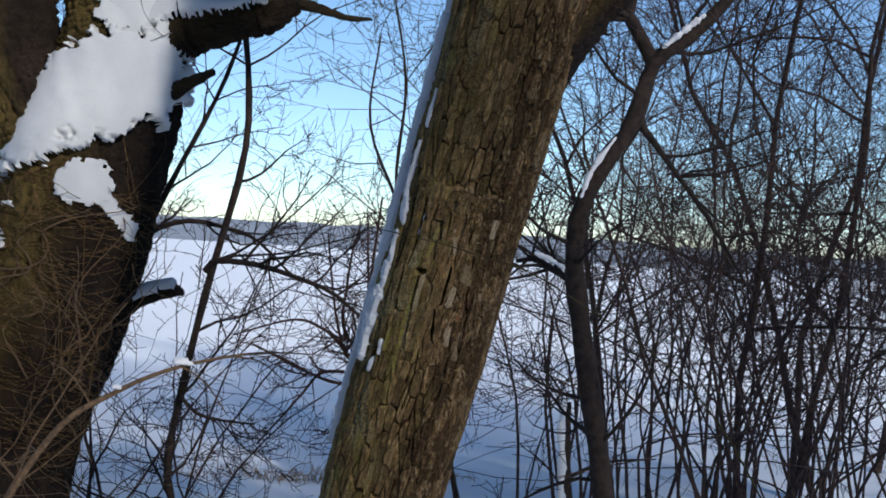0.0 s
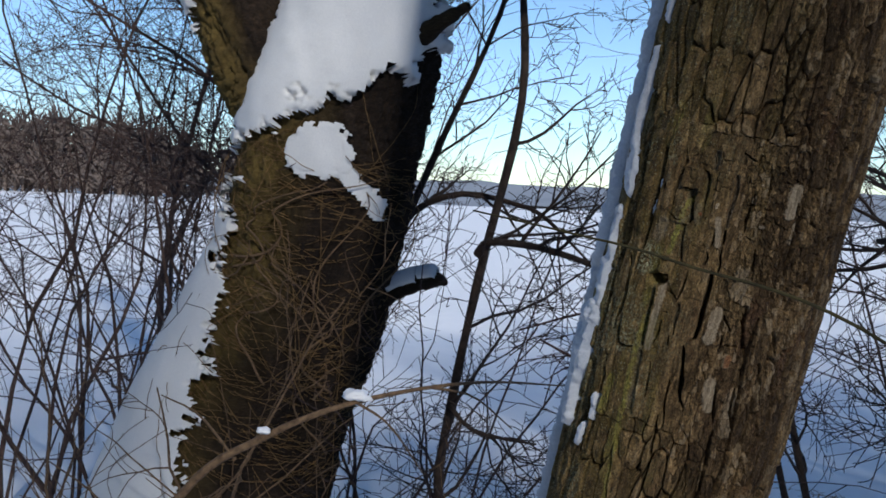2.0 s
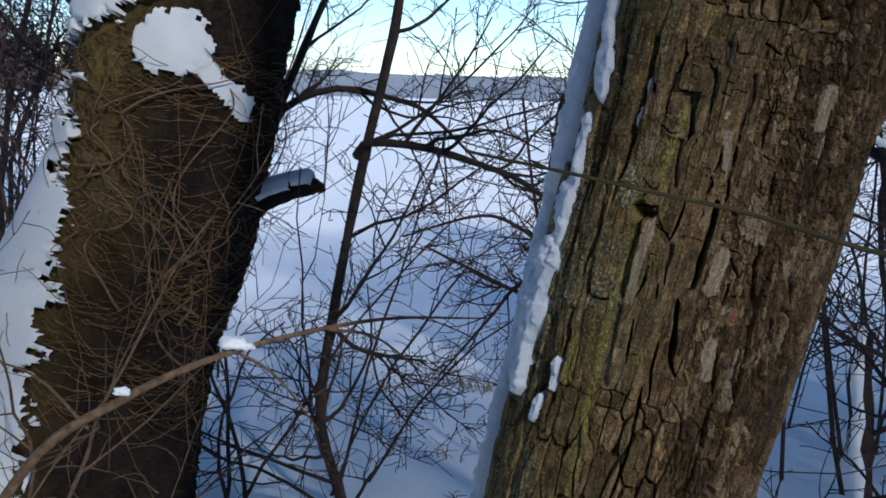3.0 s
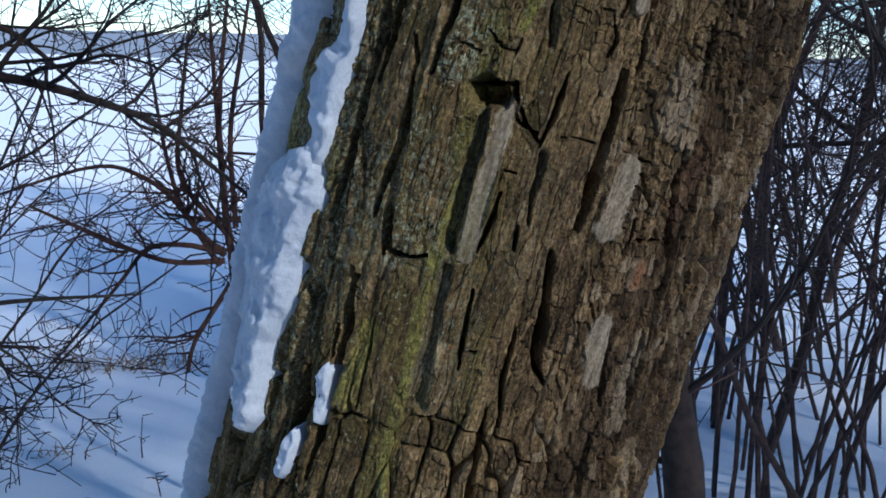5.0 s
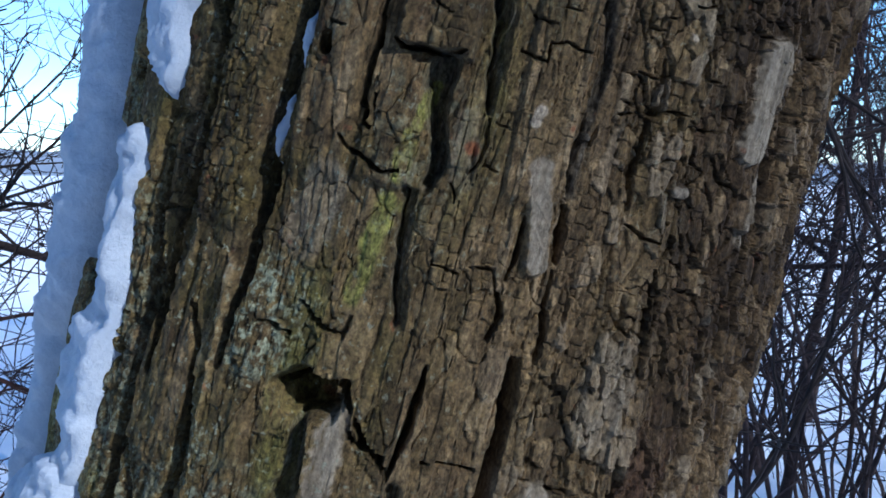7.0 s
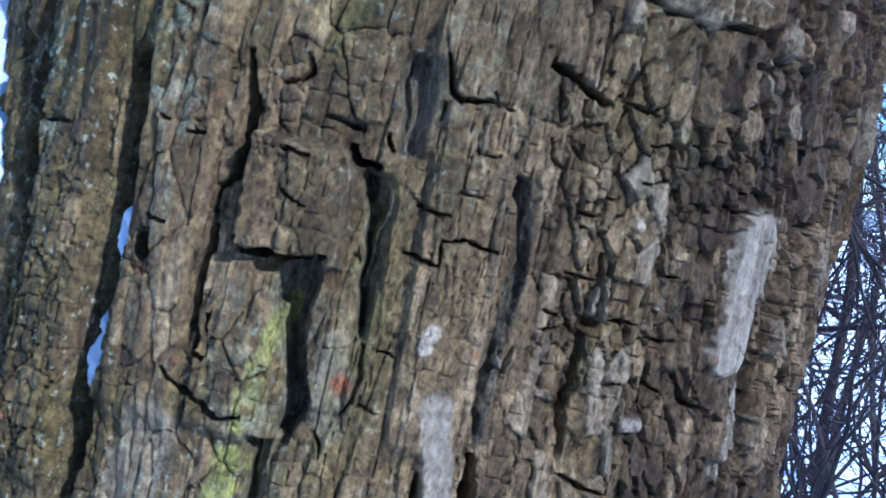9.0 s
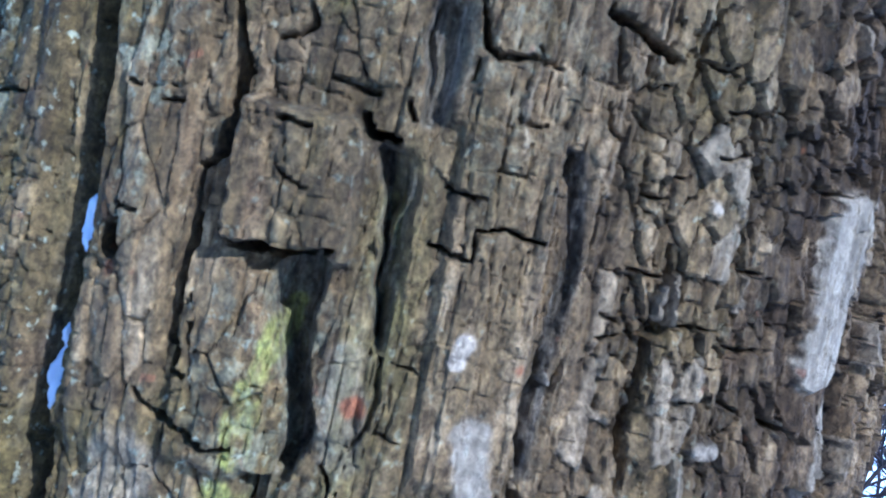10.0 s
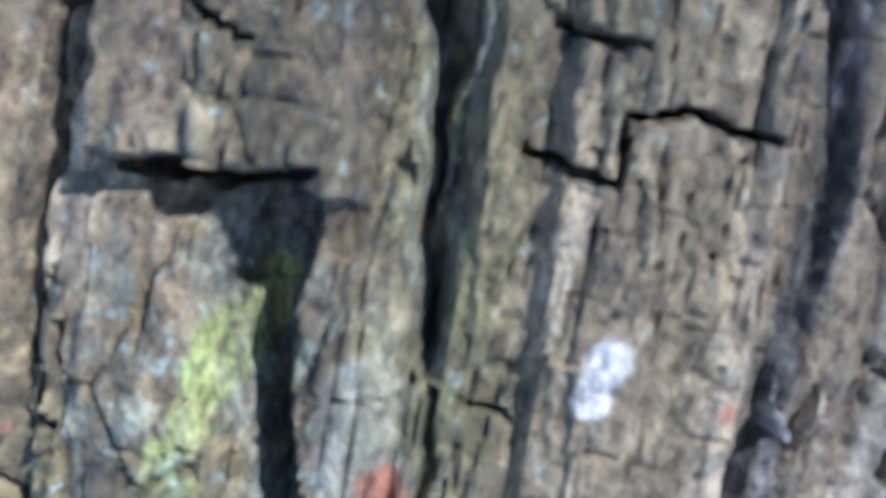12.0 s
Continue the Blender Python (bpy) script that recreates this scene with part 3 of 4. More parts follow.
    for deep, wall_a, wall_b, rows in TROUGHS:
        near = (v > rows[0, 0] - 0.004) & (v < rows[-1, 0] + 0.004) & (s > rows[:, 1].min() - 0.012) & (s < rows[:, 2].max() + 0.012)
        x, y = wx[near] + 0.008 * fbm(s[near] * 60, v[near] * 45, 46, 4), wv[near]
        a, c = np.interp(y, rows[:, 0], rows[:, 1]), np.interp(y, rows[:, 0], rows[:, 2])
        u = (x - a) / (c - a)
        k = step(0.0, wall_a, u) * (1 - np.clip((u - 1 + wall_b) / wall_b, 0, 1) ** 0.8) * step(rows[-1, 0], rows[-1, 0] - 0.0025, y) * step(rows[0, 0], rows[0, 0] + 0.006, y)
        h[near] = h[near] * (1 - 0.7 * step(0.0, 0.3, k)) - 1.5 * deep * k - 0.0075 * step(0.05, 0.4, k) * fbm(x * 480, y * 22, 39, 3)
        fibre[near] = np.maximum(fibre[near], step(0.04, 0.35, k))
    # smooth bare plates
    for name, r, line, amount in SPOTS:
        if (name == "pale" and amount > 1.2) or name == "white":
            k = step(r * 1.15, r * 0.8, line_distance(wx, wv, line))
            h = h * (1 - 0.85 * k) + k * (0.002 + 0.0008 * fbm(s * 300, v * 60, 36))
    # beetle hole, rotten knot hole
    h -= 0.035 * step(0.0035, 0.0028, np.hypot(s + 0.0925, (v - 0.1235) * 0.7))
    h -= 0.026 * step(0.013, 0.008, np.hypot((wx + 0.068) * 0.75, (wv + 0.019) * 1.05) + 0.010 * fbm(s * 110, v * 90, 38, 3))
    h = np.maximum(h, -0.055 + 0.004 * fbm(s * 90, v * 20, 35))
    tone = np.clip(0.46 + (1.25 - 0.45 * seen) * (who - 0.5) + 0.9 * (sub - 0.5) + 0.35 * (tiny - 0.5), 0, 1)
    # lit middle and dim right flank painted into tone; left flank algae-dark
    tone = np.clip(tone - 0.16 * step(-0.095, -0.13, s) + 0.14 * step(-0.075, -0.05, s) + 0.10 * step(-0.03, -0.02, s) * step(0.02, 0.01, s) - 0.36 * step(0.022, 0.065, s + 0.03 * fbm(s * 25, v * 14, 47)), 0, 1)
    left = step(0.35, -0.75, th)
    masks = dict(tone=tone, fibre=fibre, ochre=np.clip(left * (0.2 + 1.3 * lattice(s * 25, v * 7, 51)) * 0.95 + 0.45 * step(0.55, 0.85, lattice(s * 18, v * 5, 52)) * step(0.6, 0.1, th), 0, 0.66),
                 pale=step(0.80, 0.88, sub * 0.72 + who * 0.32) * step(-0.3, 0.3, th) * 0.45,
                 lichen=np.clip(0.6 * left * step(0.55, 0.85, lattice(s * 22, v * 10, 53)), 0, 1), moss=0.35 * left * step(0.68, 0.85, lattice(s * 40, v * 9, 54)), white=np.zeros_like(s), rust=np.zeros_like(s))
    for name, r, line, amount in SPOTS:
        near = (np.abs(s - line[0][0]) < 0.07)
        d = line_distance(s[near] + 0.25 * r * (lattice(s[near] * 500, v[near] * 400, 61) - 0.5) * 2 + 0.9 * r * fbm(s[near] * 60, v[near] * 45, 62, 3), v[near], line)
        a = masks[name]
        a[near] = np.maximum(a[near], amount * step(r * 1.15, r * 0.7, d))
    ids = np.where(e1 > 0.02, np.round(who * 1e6), -1)
    return h, masks, ids


def trunk_points(th, v, h):
    r = trunk_radius(v) + h
    return AXIS_AT + v[..., None] * AXIS + r[..., None] * (np.sin(th)[..., None] * RIGHT + np.cos(th)[..., None] * FRONT)


def spaced(*runs):
    out = []
    for a, b, d in runs:
        out += list(np.linspace(a, b, max(2, int(round((b - a) / d))), endpoint=False))
    return np.array(out)


leaning_tree = thing("leaning_tree", "leaning broadleaf tree with deeply furrowed grey-brown bark", "tree", at=(-0.31, 3.46, 0))


def make_trunk():
    th = spaced((-1.95, -0.95, 0.0085), (-0.95, -0.6, 0.0052), (-0.6, 0.62, 0.0034), (0.62, 0.95, 0.0056), (0.95, 1.95, 0.012), (1.95, 2 * np.pi - 1.95, 0.06))
    v = spaced((-1.8, -0.7, 0.009), (-0.7, -0.4, 0.004), (-0.4, 0.04, 0.0014), (0.04, 0.2, 0.00075), (0.2, 0.34, 0.0016), (0.34, 0.75, 0.003), (0.75, 2.6, 0.009))
    T, V = np.meshgrid(th, v)
    h, masks, ids = bark_relief(np.where(T > np.pi, T - 2 * np.pi, T), V)
    P = trunk_points(T, V, h)
    uvw = np.stack([T * R0, V, h], -1).reshape(-1, 3)
    # loose-edged plates of the near face are pieces of their own
    front = (np.abs(T) < 1.75) & (V > -0.62) & (V < 0.80)
    ids = np.where(front, ids, -1)
    q = ids[:-1, :-1]
    whole = (q >= 0) & (q == ids[:-1, 1:]) & (q == ids[1:, 1:]) & (q == ids[1:, :-1])
    wrap_whole = np.concatenate([whole, np.zeros((whole.shape[0], 1), bool)], 1)
    q = np.concatenate([q, np.full((whole.shape[0], 1), -1)], 1)

    def piece(name, keep):
        me, used = grid_mesh(name, P, keep=keep, wrap=True)
        for k, a in masks.items():
            layer(me, k, a.ravel()[used])
        layer(me, "uvw", uvw[used])
        me.set_sharp_from_angle(angle=radians(38))
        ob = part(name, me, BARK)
        return ob

    labels, sizes = np.unique(q[wrap_whole], return_counts=True)
    chosen = set(labels[sizes > 250].tolist())
    taken = np.isin(q, list(chosen)) & wrap_whole
    core = piece("trunk", ~taken)
    core.parent = leaning_tree
    core.matrix_parent_inverse = Matrix.Translation(-leaning_tree.location)
    rows = np.nonzero(taken)
    order = q[rows]
    for n in sorted(chosen):
        keep = np.zeros_like(taken)
        pick = order == n
        r0, r1 = rows[0][pick].min(), rows[0][pick].max()
        keep[r0:r1 + 1] = taken[r0:r1 + 1] & (q[r0:r1 + 1] == n)
        ob = piece("bark_plate", keep)
        ob.parent = core


make_trunk()


# ---- snow in the clefts of the leaning tree ----
def trunk_snow(label, rows, thick, seed, base=-0.014):
    """A smooth lumpy ridge of snow on the bark; rows: along, and the angles of its two rims."""
    v0, v1 = min(r[0] for r in rows), max(r[0] for r in rows)
    t0, t1 = min(r[1] for r in rows) - 0.06, max(r[2] for r in rows) + 0.06
    fine = 0.004 if t1 - t0 < 0.3 else 0.008
    T, V = np.meshgrid(np.arange(t0, t1, fine), np.arange(v0, v1, fine * 0.3))
    rows = sorted(rows)
    a = np.interp(V, [r[0] for r in rows], [r[1] for r in rows])
    c = np.interp(V, [r[0] for r in rows], [r[2] for r in rows])
    wave = np.minimum(0.05, 0.5 * (c - a)) * fbm(T * 5, V * 34, seed, 3)
    half = np.maximum((c - a) / 2, 0.004)
    ends = np.clip(np.minimum(V - v0, v1 - V) / 0.02, 0, 1)
    m = 1 - ((T + wave - (a + c) / 2) / half) ** 2 - (1 - ends) ** 2
    dome = np.sqrt(np.clip(m * 1.8, 0, 1))
    lumps = 0.90 + 0.50 * fbm(T * 9, V * 45, seed + 3, 2) + 0.30 * fbm(T * 26, V * 140, seed + 5, 3) + 0.12 * fbm(T * 80, V * 430, seed + 7, 2)
    hh = base + dome * thick * lumps + np.clip(m, -1, 0) * 0.05
    on = m > -0.8
    keep = on[:-1, :-1] & on[1:, 1:] & on[1:, :-1] & on[:-1, 1:]
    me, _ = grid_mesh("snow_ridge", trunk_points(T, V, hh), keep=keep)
    tagged(part("snow_ridge", me, SHADE_SNOW), label, "snow", "snow on the leaning trunk")


LONG = "long ridge of lumpy snow stuck to the trunk's flank"
LUMP = "small lump of snow caught in a bark cleft"
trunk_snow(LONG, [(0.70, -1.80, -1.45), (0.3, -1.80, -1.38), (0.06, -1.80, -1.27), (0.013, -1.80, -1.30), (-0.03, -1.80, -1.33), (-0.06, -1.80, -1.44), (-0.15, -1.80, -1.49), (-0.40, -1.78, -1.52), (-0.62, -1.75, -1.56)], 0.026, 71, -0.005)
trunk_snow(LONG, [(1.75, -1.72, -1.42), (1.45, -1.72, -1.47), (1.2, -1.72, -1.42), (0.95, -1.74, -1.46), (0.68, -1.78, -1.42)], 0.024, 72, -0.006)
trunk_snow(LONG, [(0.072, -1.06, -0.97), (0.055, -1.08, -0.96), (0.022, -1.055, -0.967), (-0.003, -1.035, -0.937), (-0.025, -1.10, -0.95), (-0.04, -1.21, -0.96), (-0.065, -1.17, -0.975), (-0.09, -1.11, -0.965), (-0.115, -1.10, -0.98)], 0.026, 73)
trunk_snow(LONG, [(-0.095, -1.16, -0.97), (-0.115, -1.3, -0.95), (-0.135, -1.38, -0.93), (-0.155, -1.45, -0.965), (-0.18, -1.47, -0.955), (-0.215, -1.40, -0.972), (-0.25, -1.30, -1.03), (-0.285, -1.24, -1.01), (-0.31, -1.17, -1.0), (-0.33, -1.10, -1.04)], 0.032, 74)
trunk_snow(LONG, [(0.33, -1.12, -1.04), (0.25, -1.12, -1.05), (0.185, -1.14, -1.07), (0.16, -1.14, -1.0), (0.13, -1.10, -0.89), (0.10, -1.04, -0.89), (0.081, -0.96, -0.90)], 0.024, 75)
trunk_snow(LUMP, [(0.48, -1.05, -1.0), (0.42, -1.07, -0.98), (0.36, -1.05, -0.99)], 0.020, 76)
trunk_snow(LUMP, [(-0.233, -0.72, -0.69), (-0.25, -0.745, -0.675), (-0.272, -0.72, -0.66), (-0.288, -0.70, -0.67)], 0.022, 77)
trunk_snow(LUMP, [(-0.293, -0.80, -0.76), (-0.31, -0.83, -0.75), (-0.345, -0.86, -0.78)], 0.022, 78)
trunk_snow(LUMP, [(0.141, -0.582, -0.56), (0.125, -0.59, -0.55), (0.106, -0.572, -0.548)], 0.021, 79, -0.022)
trunk_snow(LUMP, [(0.103, -0.585, -0.56), (0.085, -0.605, -0.56), (0.068, -0.60, -0.57)], 0.021, 80, -0.022)
trunk_snow(LUMP, [(0.062, -0.62, -0.595), (0.045, -0.64, -0.60), (0.028, -0.64, -0.615)], 0.021, 81, -0.022)


# ---- plain sweeps for the other trunks ----
def swept(path, radii, cols, rows, rough, seed):
    """Points of a rough round limb: (rows, cols, 3), with the outward way."""
    pts = smooth_path(path, rows)
    rr = np.interp(np.linspace(0, 1, rows), np.linspace(0, 1, len(radii)), radii)
    P = np.zeros((rows, cols, 3))
    N = np.zeros((rows, cols, 3))
    S = np.zeros((rows, cols, 3))
    a = np.linspace(0, 2 * np.pi, cols, endpoint=False)
    length = sum((pts[i + 1] - pts[i]).length for i in range(rows - 1))
    for i in range(rows):
        d = (pts[min(i + 1, rows - 1)] - pts[max(i - 1, 0)]).normalized()
        f = Vector((0, -1, 0))
        f = (f - d * f.dot(d)).normalized()
        w = d.cross(f)
        if w.dot(Vector((1, 0, 0.3)) - d * d.dot(Vector((1, 0, 0.3)))) < 0:
            w = -w
        n = np.sin(a)[:, None] * np.array(w) + np.cos(a)[:, None] * np.array(f)
        N[i] = n
        s = np.where(a > np.pi, 2 * np.pi - a, a)
        v = np.full(cols, i / rows * length)
        h = rough * (1.6 * fbm(np.cos(a) * 2 + 7, np.sin(a) * 2 + v * 2.2, seed) + 1.0 * fbm(s * rr[i] * 30, v * 9, seed + 3) + 0.8 * fbm(s * rr[i] * 100, v * 26, seed + 5, 3))
        c1, c2, _ = cells(s * rr[i] / 0.03 + 0.4 * lattice(v * 20, s * 3, seed + 6), v / 0.07, seed + 7)
        h = h - rough * 0.45 * (1 - np.clip((c2 - c1) / 0.3, 0, 1))
        P[i] = np.array(pts[i]) + n * (rr[i] + h)[:, None]
        S[i] = np.array(pts[i]) + n * (rr[i] + rough * (0.25 + 1.2 * fbm(np.cos(a) * 2 + 7, np.sin(a) * 2 + v * 2.2, seed, 2)))[:, None]
    return P, N, S


def limb(name, parent, path, radii, cols, rows, rough, seed, mat, mossy=1.0):
    P, N, S = swept(path, radii, cols, rows, rough, seed)
    me, used = grid_mesh(name, P, wrap=True)
    # moss towards -x; the mask also paints that side lit, the other shaded
    m = np.clip(0.60 - 1.5 * N[..., 0] + 0.5 * fbm(P[..., 0] * 7, P[..., 2] * 5, seed + 9), 0, 1) * mossy
    layer(me, "moss", m.ravel()[used])
    ob = part(name, me, mat)
    if parent:
        ob.parent = parent
        ob.matrix_parent_inverse = Matrix.Translation(-parent.location)
    return P, N, S


def snow_on(P, N, S, mask, thick, label, group="snow on the mossy tree"):
    """Snow that lies on a limb where mask is above nought."""
    top = (0.15 + 0.85 * np.clip(mask * 9, 0, 1) ** 0.5) * thick * (0.9 + 0.25 * fbm(P[..., 0] * 9, P[..., 2] * 9, 77, 2))
    deep = np.clip(mask * 14, 0, 1)[..., None]
    Q = P * (1 - deep) + S * deep + N * (top - 0.006)[..., None] + np.array((0, 0, 1)) * (top * 0.3)[..., None]
    on = np.concatenate([mask, mask[:, :1]], 1) > -0.02
    keep = on[:-1, :-1] & on[:-1, 1:] & on[1:, 1:] & on[1:, :-1]
    me, _ = grid_mesh("snow_patch", Q, keep=keep, wrap=True)
    return tagged(part("snow_patch", me, TREE_SNOW), label, "snow", group)


def ragged(P, amount, seed):
    x, z = P[..., 0], P[..., 2]
    return amount * (1.6 * fbm(x * 8 + P[..., 1] * 5, z * 8, seed, 2) + 1.3 * fbm(x * 34, z * 34, seed + 1, 3))


def oval(P, x, z, a, b, turn=0.0):
    """1 in the middle of an oval seen from the front, 0 on its rim; turn: degrees by which its long way b leans to +x."""
    c, s = math.cos(radians(turn)), math.sin(radians(turn))
    dx, dz = P[..., 0] - x, P[..., 2] - z
    return 1 - np.hypot((dx * c - dz * s) / a, (dx * s + dz * c) / b)


# ---- the forked mossy tree ----
mossy_tree = thing("mossy_tree", "thick forked tree with dark mossy bark and clinging snow", "tree", at=(-2.5, 5.75, -0.4))
P, N, S = limb("trunk", mossy_tree, [(-2.62, 5.8, -0.5), (-2.40, 5.78, 0.2), (-2.20, 5.78, 0.75), (-1.98, 5.77, 1.25), (-1.88, 5.76, 1.75), (-1.76, 5.75, 2.15), (-1.72, 5.76, 2.5), (-1.76, 5.78, 2.85), (-1.82, 5.8, 3.2), (-1.9, 5.9, 4.3)],
            [0.62, 0.51, 0.44, 0.385, 0.385, 0.36, 0.31, 0.27, 0.255, 0.20], 260, 420, 0.036, 61, MOSSY)
front = step(0.25, -0.1, N[..., 1])
rag = ragged(P, 0.55, 90)
m = oval(P, -1.74, 2.16, 0.27, 0.58, 38) * 1.3 + 0.12 + rag * (0.9 + 0.7 * step(2.25, 2.5, P[..., 2])) - 0.35 * step(2.3, 2.6, P[..., 2])
m = np.minimum(m, (P[..., 2] - 1.84 - 0.42 * (P[..., 0] + 2.0)) * 5 + rag)
snow_on(P, N, S, np.where(front > 0.2, m, -1), 0.06, "thick ragged sheet of snow in the tree's fork")
snow_on(P, N, S, np.where(front > 0.2, oval(P, -1.76, 1.74, 0.10, 0.115, 60) + 0.10 + rag * 1.2, -1), 0.022, "ragged patch of snow on mossy bark")
snow_on(P, N, S, np.where(front > 0.2, oval(P, -1.63, 1.60, 0.035, 0.12, -25) + 0.05 + rag * 1.3, -1), 0.016, "thin trail of snow on mossy bark")
snow_on(P, N, S, np.where(front > 0.2, oval(P, -1.62, 2.60, 0.34, 0.13, 80) + 0.10 + rag * 2.2, -1), 0.022, "splashes of thin snow under the crotch")
edge = -2.13 - 0.18 * step(1.5, 0.2, P[..., 2]) - P[..., 0]
m = np.minimum(np.minimum(edge * 6, (1.55 - P[..., 2]) * 3), 1.0) + rag * 1.7
snow_on(P, N, S, np.where(front > -1, m, -1), 0.05, "long bank of snow down the flank of the trunk")
PL, NL, SL = limb("limb", mossy_tree, [(-1.98, 5.66, 1.72), (-2.14, 5.62, 2.1), (-2.30, 5.60, 2.6), (-2.43, 5.58, 3.03), (-2.6, 5.6, 3.9)], [0.16, 0.21, 0.265, 0.265, 0.20], 150, 220, 0.042, 62, MOSSY)
ragl = ragged(PL, 0.5, 95)
snow_on(PL, NL, SL, np.where(NL[..., 1] < 0.1, np.minimum(oval(PL, -2.47, 2.68, 0.045, 0.40, -14) + 0.02 + ragl, 1), -1), 0.03, "strip of snow on the side limb")
snow_on(PL, NL, SL, np.where(NL[..., 1] < 0.1, oval(PL, -2.24, 3.02, 0.15, 0.20, -30) + 0.0 + ragl * 1.8, -1), 0.03, "ragged snow high on the side limb")
PR, NR, SR = limb("limb", mossy_tree, [(-1.66, 5.70, 2.36), (-1.42, 5.68, 2.55), (-1.14, 5.66, 2.62), (-0.92, 5.65, 2.70), (-0.80, 5.66, 2.95), (-0.74, 5.7, 3.5)], [0.20, 0.14, 0.105, 0.095, 0.08, 0.05], 110, 190, 0.030, 63, MOSSY, 0.3)
ragr = ragged(PR, 0.4, 97)
snow_on(PR, NR, SR, np.minimum((NR[..., 2] - 0.15) * 1.6 - 0.6 * step(-0.82, -0.75, PR[..., 0]) * (PR[..., 2] > 3.2), (-0.2 + step(-1.62, -1.4, PR[..., 0]) * 1.2)) + ragr * 0.9, 0.05, "thick cushion of snow along the bent limb")
limb("spur", mossy_tree, [(-0.86, 5.65, 2.74), (-0.7, 5.63, 2.70), (-0.55, 5.62, 2.66), (-0.43, 5.62, 2.66)], [0.04, 0.026, 0.018, 0.008], 16, 30, 0.008, 64, MOSSY, 0.2)
limb("spur", mossy_tree, [(-1.44, 5.6, 2.22), (-1.30, 5.55, 2.29), (-1.19, 5.52, 2.34)], [0.05, 0.035, 0.018], 24, 24, 0.012, 65, MOSSY, 0.2)
PS, NS, SS = limb("stub", mossy_tree, [(-1.82, 5.75, 0.98), (-1.70, 5.8, 1.08), (-1.60, 5.82, 1.155), (-1.50, 5.84, 1.20), (-1.40, 5.84, 1.225), (-1.35, 5.84, 1.21)], [0.07, 0.05, 0.042, 0.038, 0.034, 0.012], 48, 70, 0.010, 66, MOSSY, 0.1)
snow_on(PS, NS, SS, np.minimum(np.minimum((NS[..., 2] - 0.05) * 1.2, (-1.385 - PS[..., 0]) * 5), (PS[..., 0] + 1.74) * 6) + ragged(PS, 0.3, 99) * 0.5, 0.036, "cushion of snow on a broken stub")


def rootlets():
    """Hair-like climbing rootlets and thin vine stems on the mossy trunk."""
    rng = random.Random(41)
    rows, cols = P.shape[:2]
    lines = []
    for k in range(560):
        i, j = rng.randrange(int(rows * 0.16), int(rows * 0.46)), (rng.randrange(-60, 70)) % cols
        n = 6
        pts = []
        di = rng.gauss(0, 1.2)
        for q in range(n):
            a, b = min(max(int(i + q * di), 0), rows - 1), (j + q * 4) % cols
            pts.append(Vector(P[a, b]) + Vector(N[a, b]) * (0.004 + 0.012 * math.sin(q / (n - 1) * math.pi) * rng.random()))
        lines.append((pts, [0.0016] * n, 3))
    for k in range(70):
        i, j = rng.randrange(int(rows * 0.16), int(rows * 0.44)), rng.randrange(-45, 60)
        n, out = 9, rng.uniform(0.015, 0.09)
        di, dj = rng.gauss(0, 4.5), rng.uniform(1, 5) * rng.choice((-1, 1))
        pts = []
        for q in range(n):
            c, d = min(max(int(i + q * di), 0), rows - 1), int(j + q * dj) % cols
            pts.append(Vector(P[c, d]) + Vector(N[c, d]) * (0.004 + out * math.sin(q / (n - 1) * math.pi)))
        lines.append((smooth_path(pts, 14), [0.0022 - 0.0009 * q / 13 for q in range(14)], 3))
    e = tagged(part("rootlets", lines_mesh("rootlets", lines, (3, 3, 3, 3)), ROOTLET), "tangle of dry brown climbing rootlets on the bark", "rootlets", kind="stuff")
    vine = thing("vine", "thin bare brown vine clinging to the mossy trunk", "vine", at=(-2.1, 5.3, 0.4))
    for k in range(9):
        i, j = rng.randrange(int(rows * 0.18), int(rows * 0.34)), rng.randrange(-30, 60)
        pts = []
        di, dj = rng.uniform(3, 7), rng.gauss(0, 4)
        for q in range(14):
            a, b = min(int(i + q * di), rows - 1), int(j + q * dj + 9 * math.sin(q * 0.7 + k)) % cols
            pts.append(Vector(P[a, b]) + Vector(N[a, b]) * (0.012 + 0.05 * rng.random() * (q > 5)) - vine.location)
        sm = smooth_path(pts, 40)
        part("vine_stem", lines_mesh("vine_stem", [(sm, [0.006 - 0.004 * q / 39 for q in range(40)], 0)], (5,)), DEAD, vine)


rootlets()
# the leaning tree's own side limb
limb("limb", leaning_tree, [(0.22, 3.20, 2.02), (0.34, 3.20, 2.16), (0.42, 3.20, 2.25), (0.50, 3.20, 2.34), (0.62, 3.20, 2.52), (0.90, 3.20, 3.00)], [0.095, 0.060, 0.048, 0.044, 0.042, 0.034], 60, 110, 0.012, 67, MOSSY, 0.5)


def crown(tree, at, way, length, r, seed, mat):
    """The bare limbs that a trunk divides into, high up."""
    rng = random.Random(seed)
    lines = []
    grow(rng, Vector(at) - tree.location, Vector(way).normalized(), length, r, 0, lines, 4, 7, 0.75, 0.12, 0.10, 0.12, 0.6)
    part("upper_limb", lines_mesh("upper_limb", lines[:1], (10,)), mat, tree)
    tagged(part("crown", lines_mesh("crown", lines[1:], (7, 5, 4, 3)), mat, tree), kind="stuff")


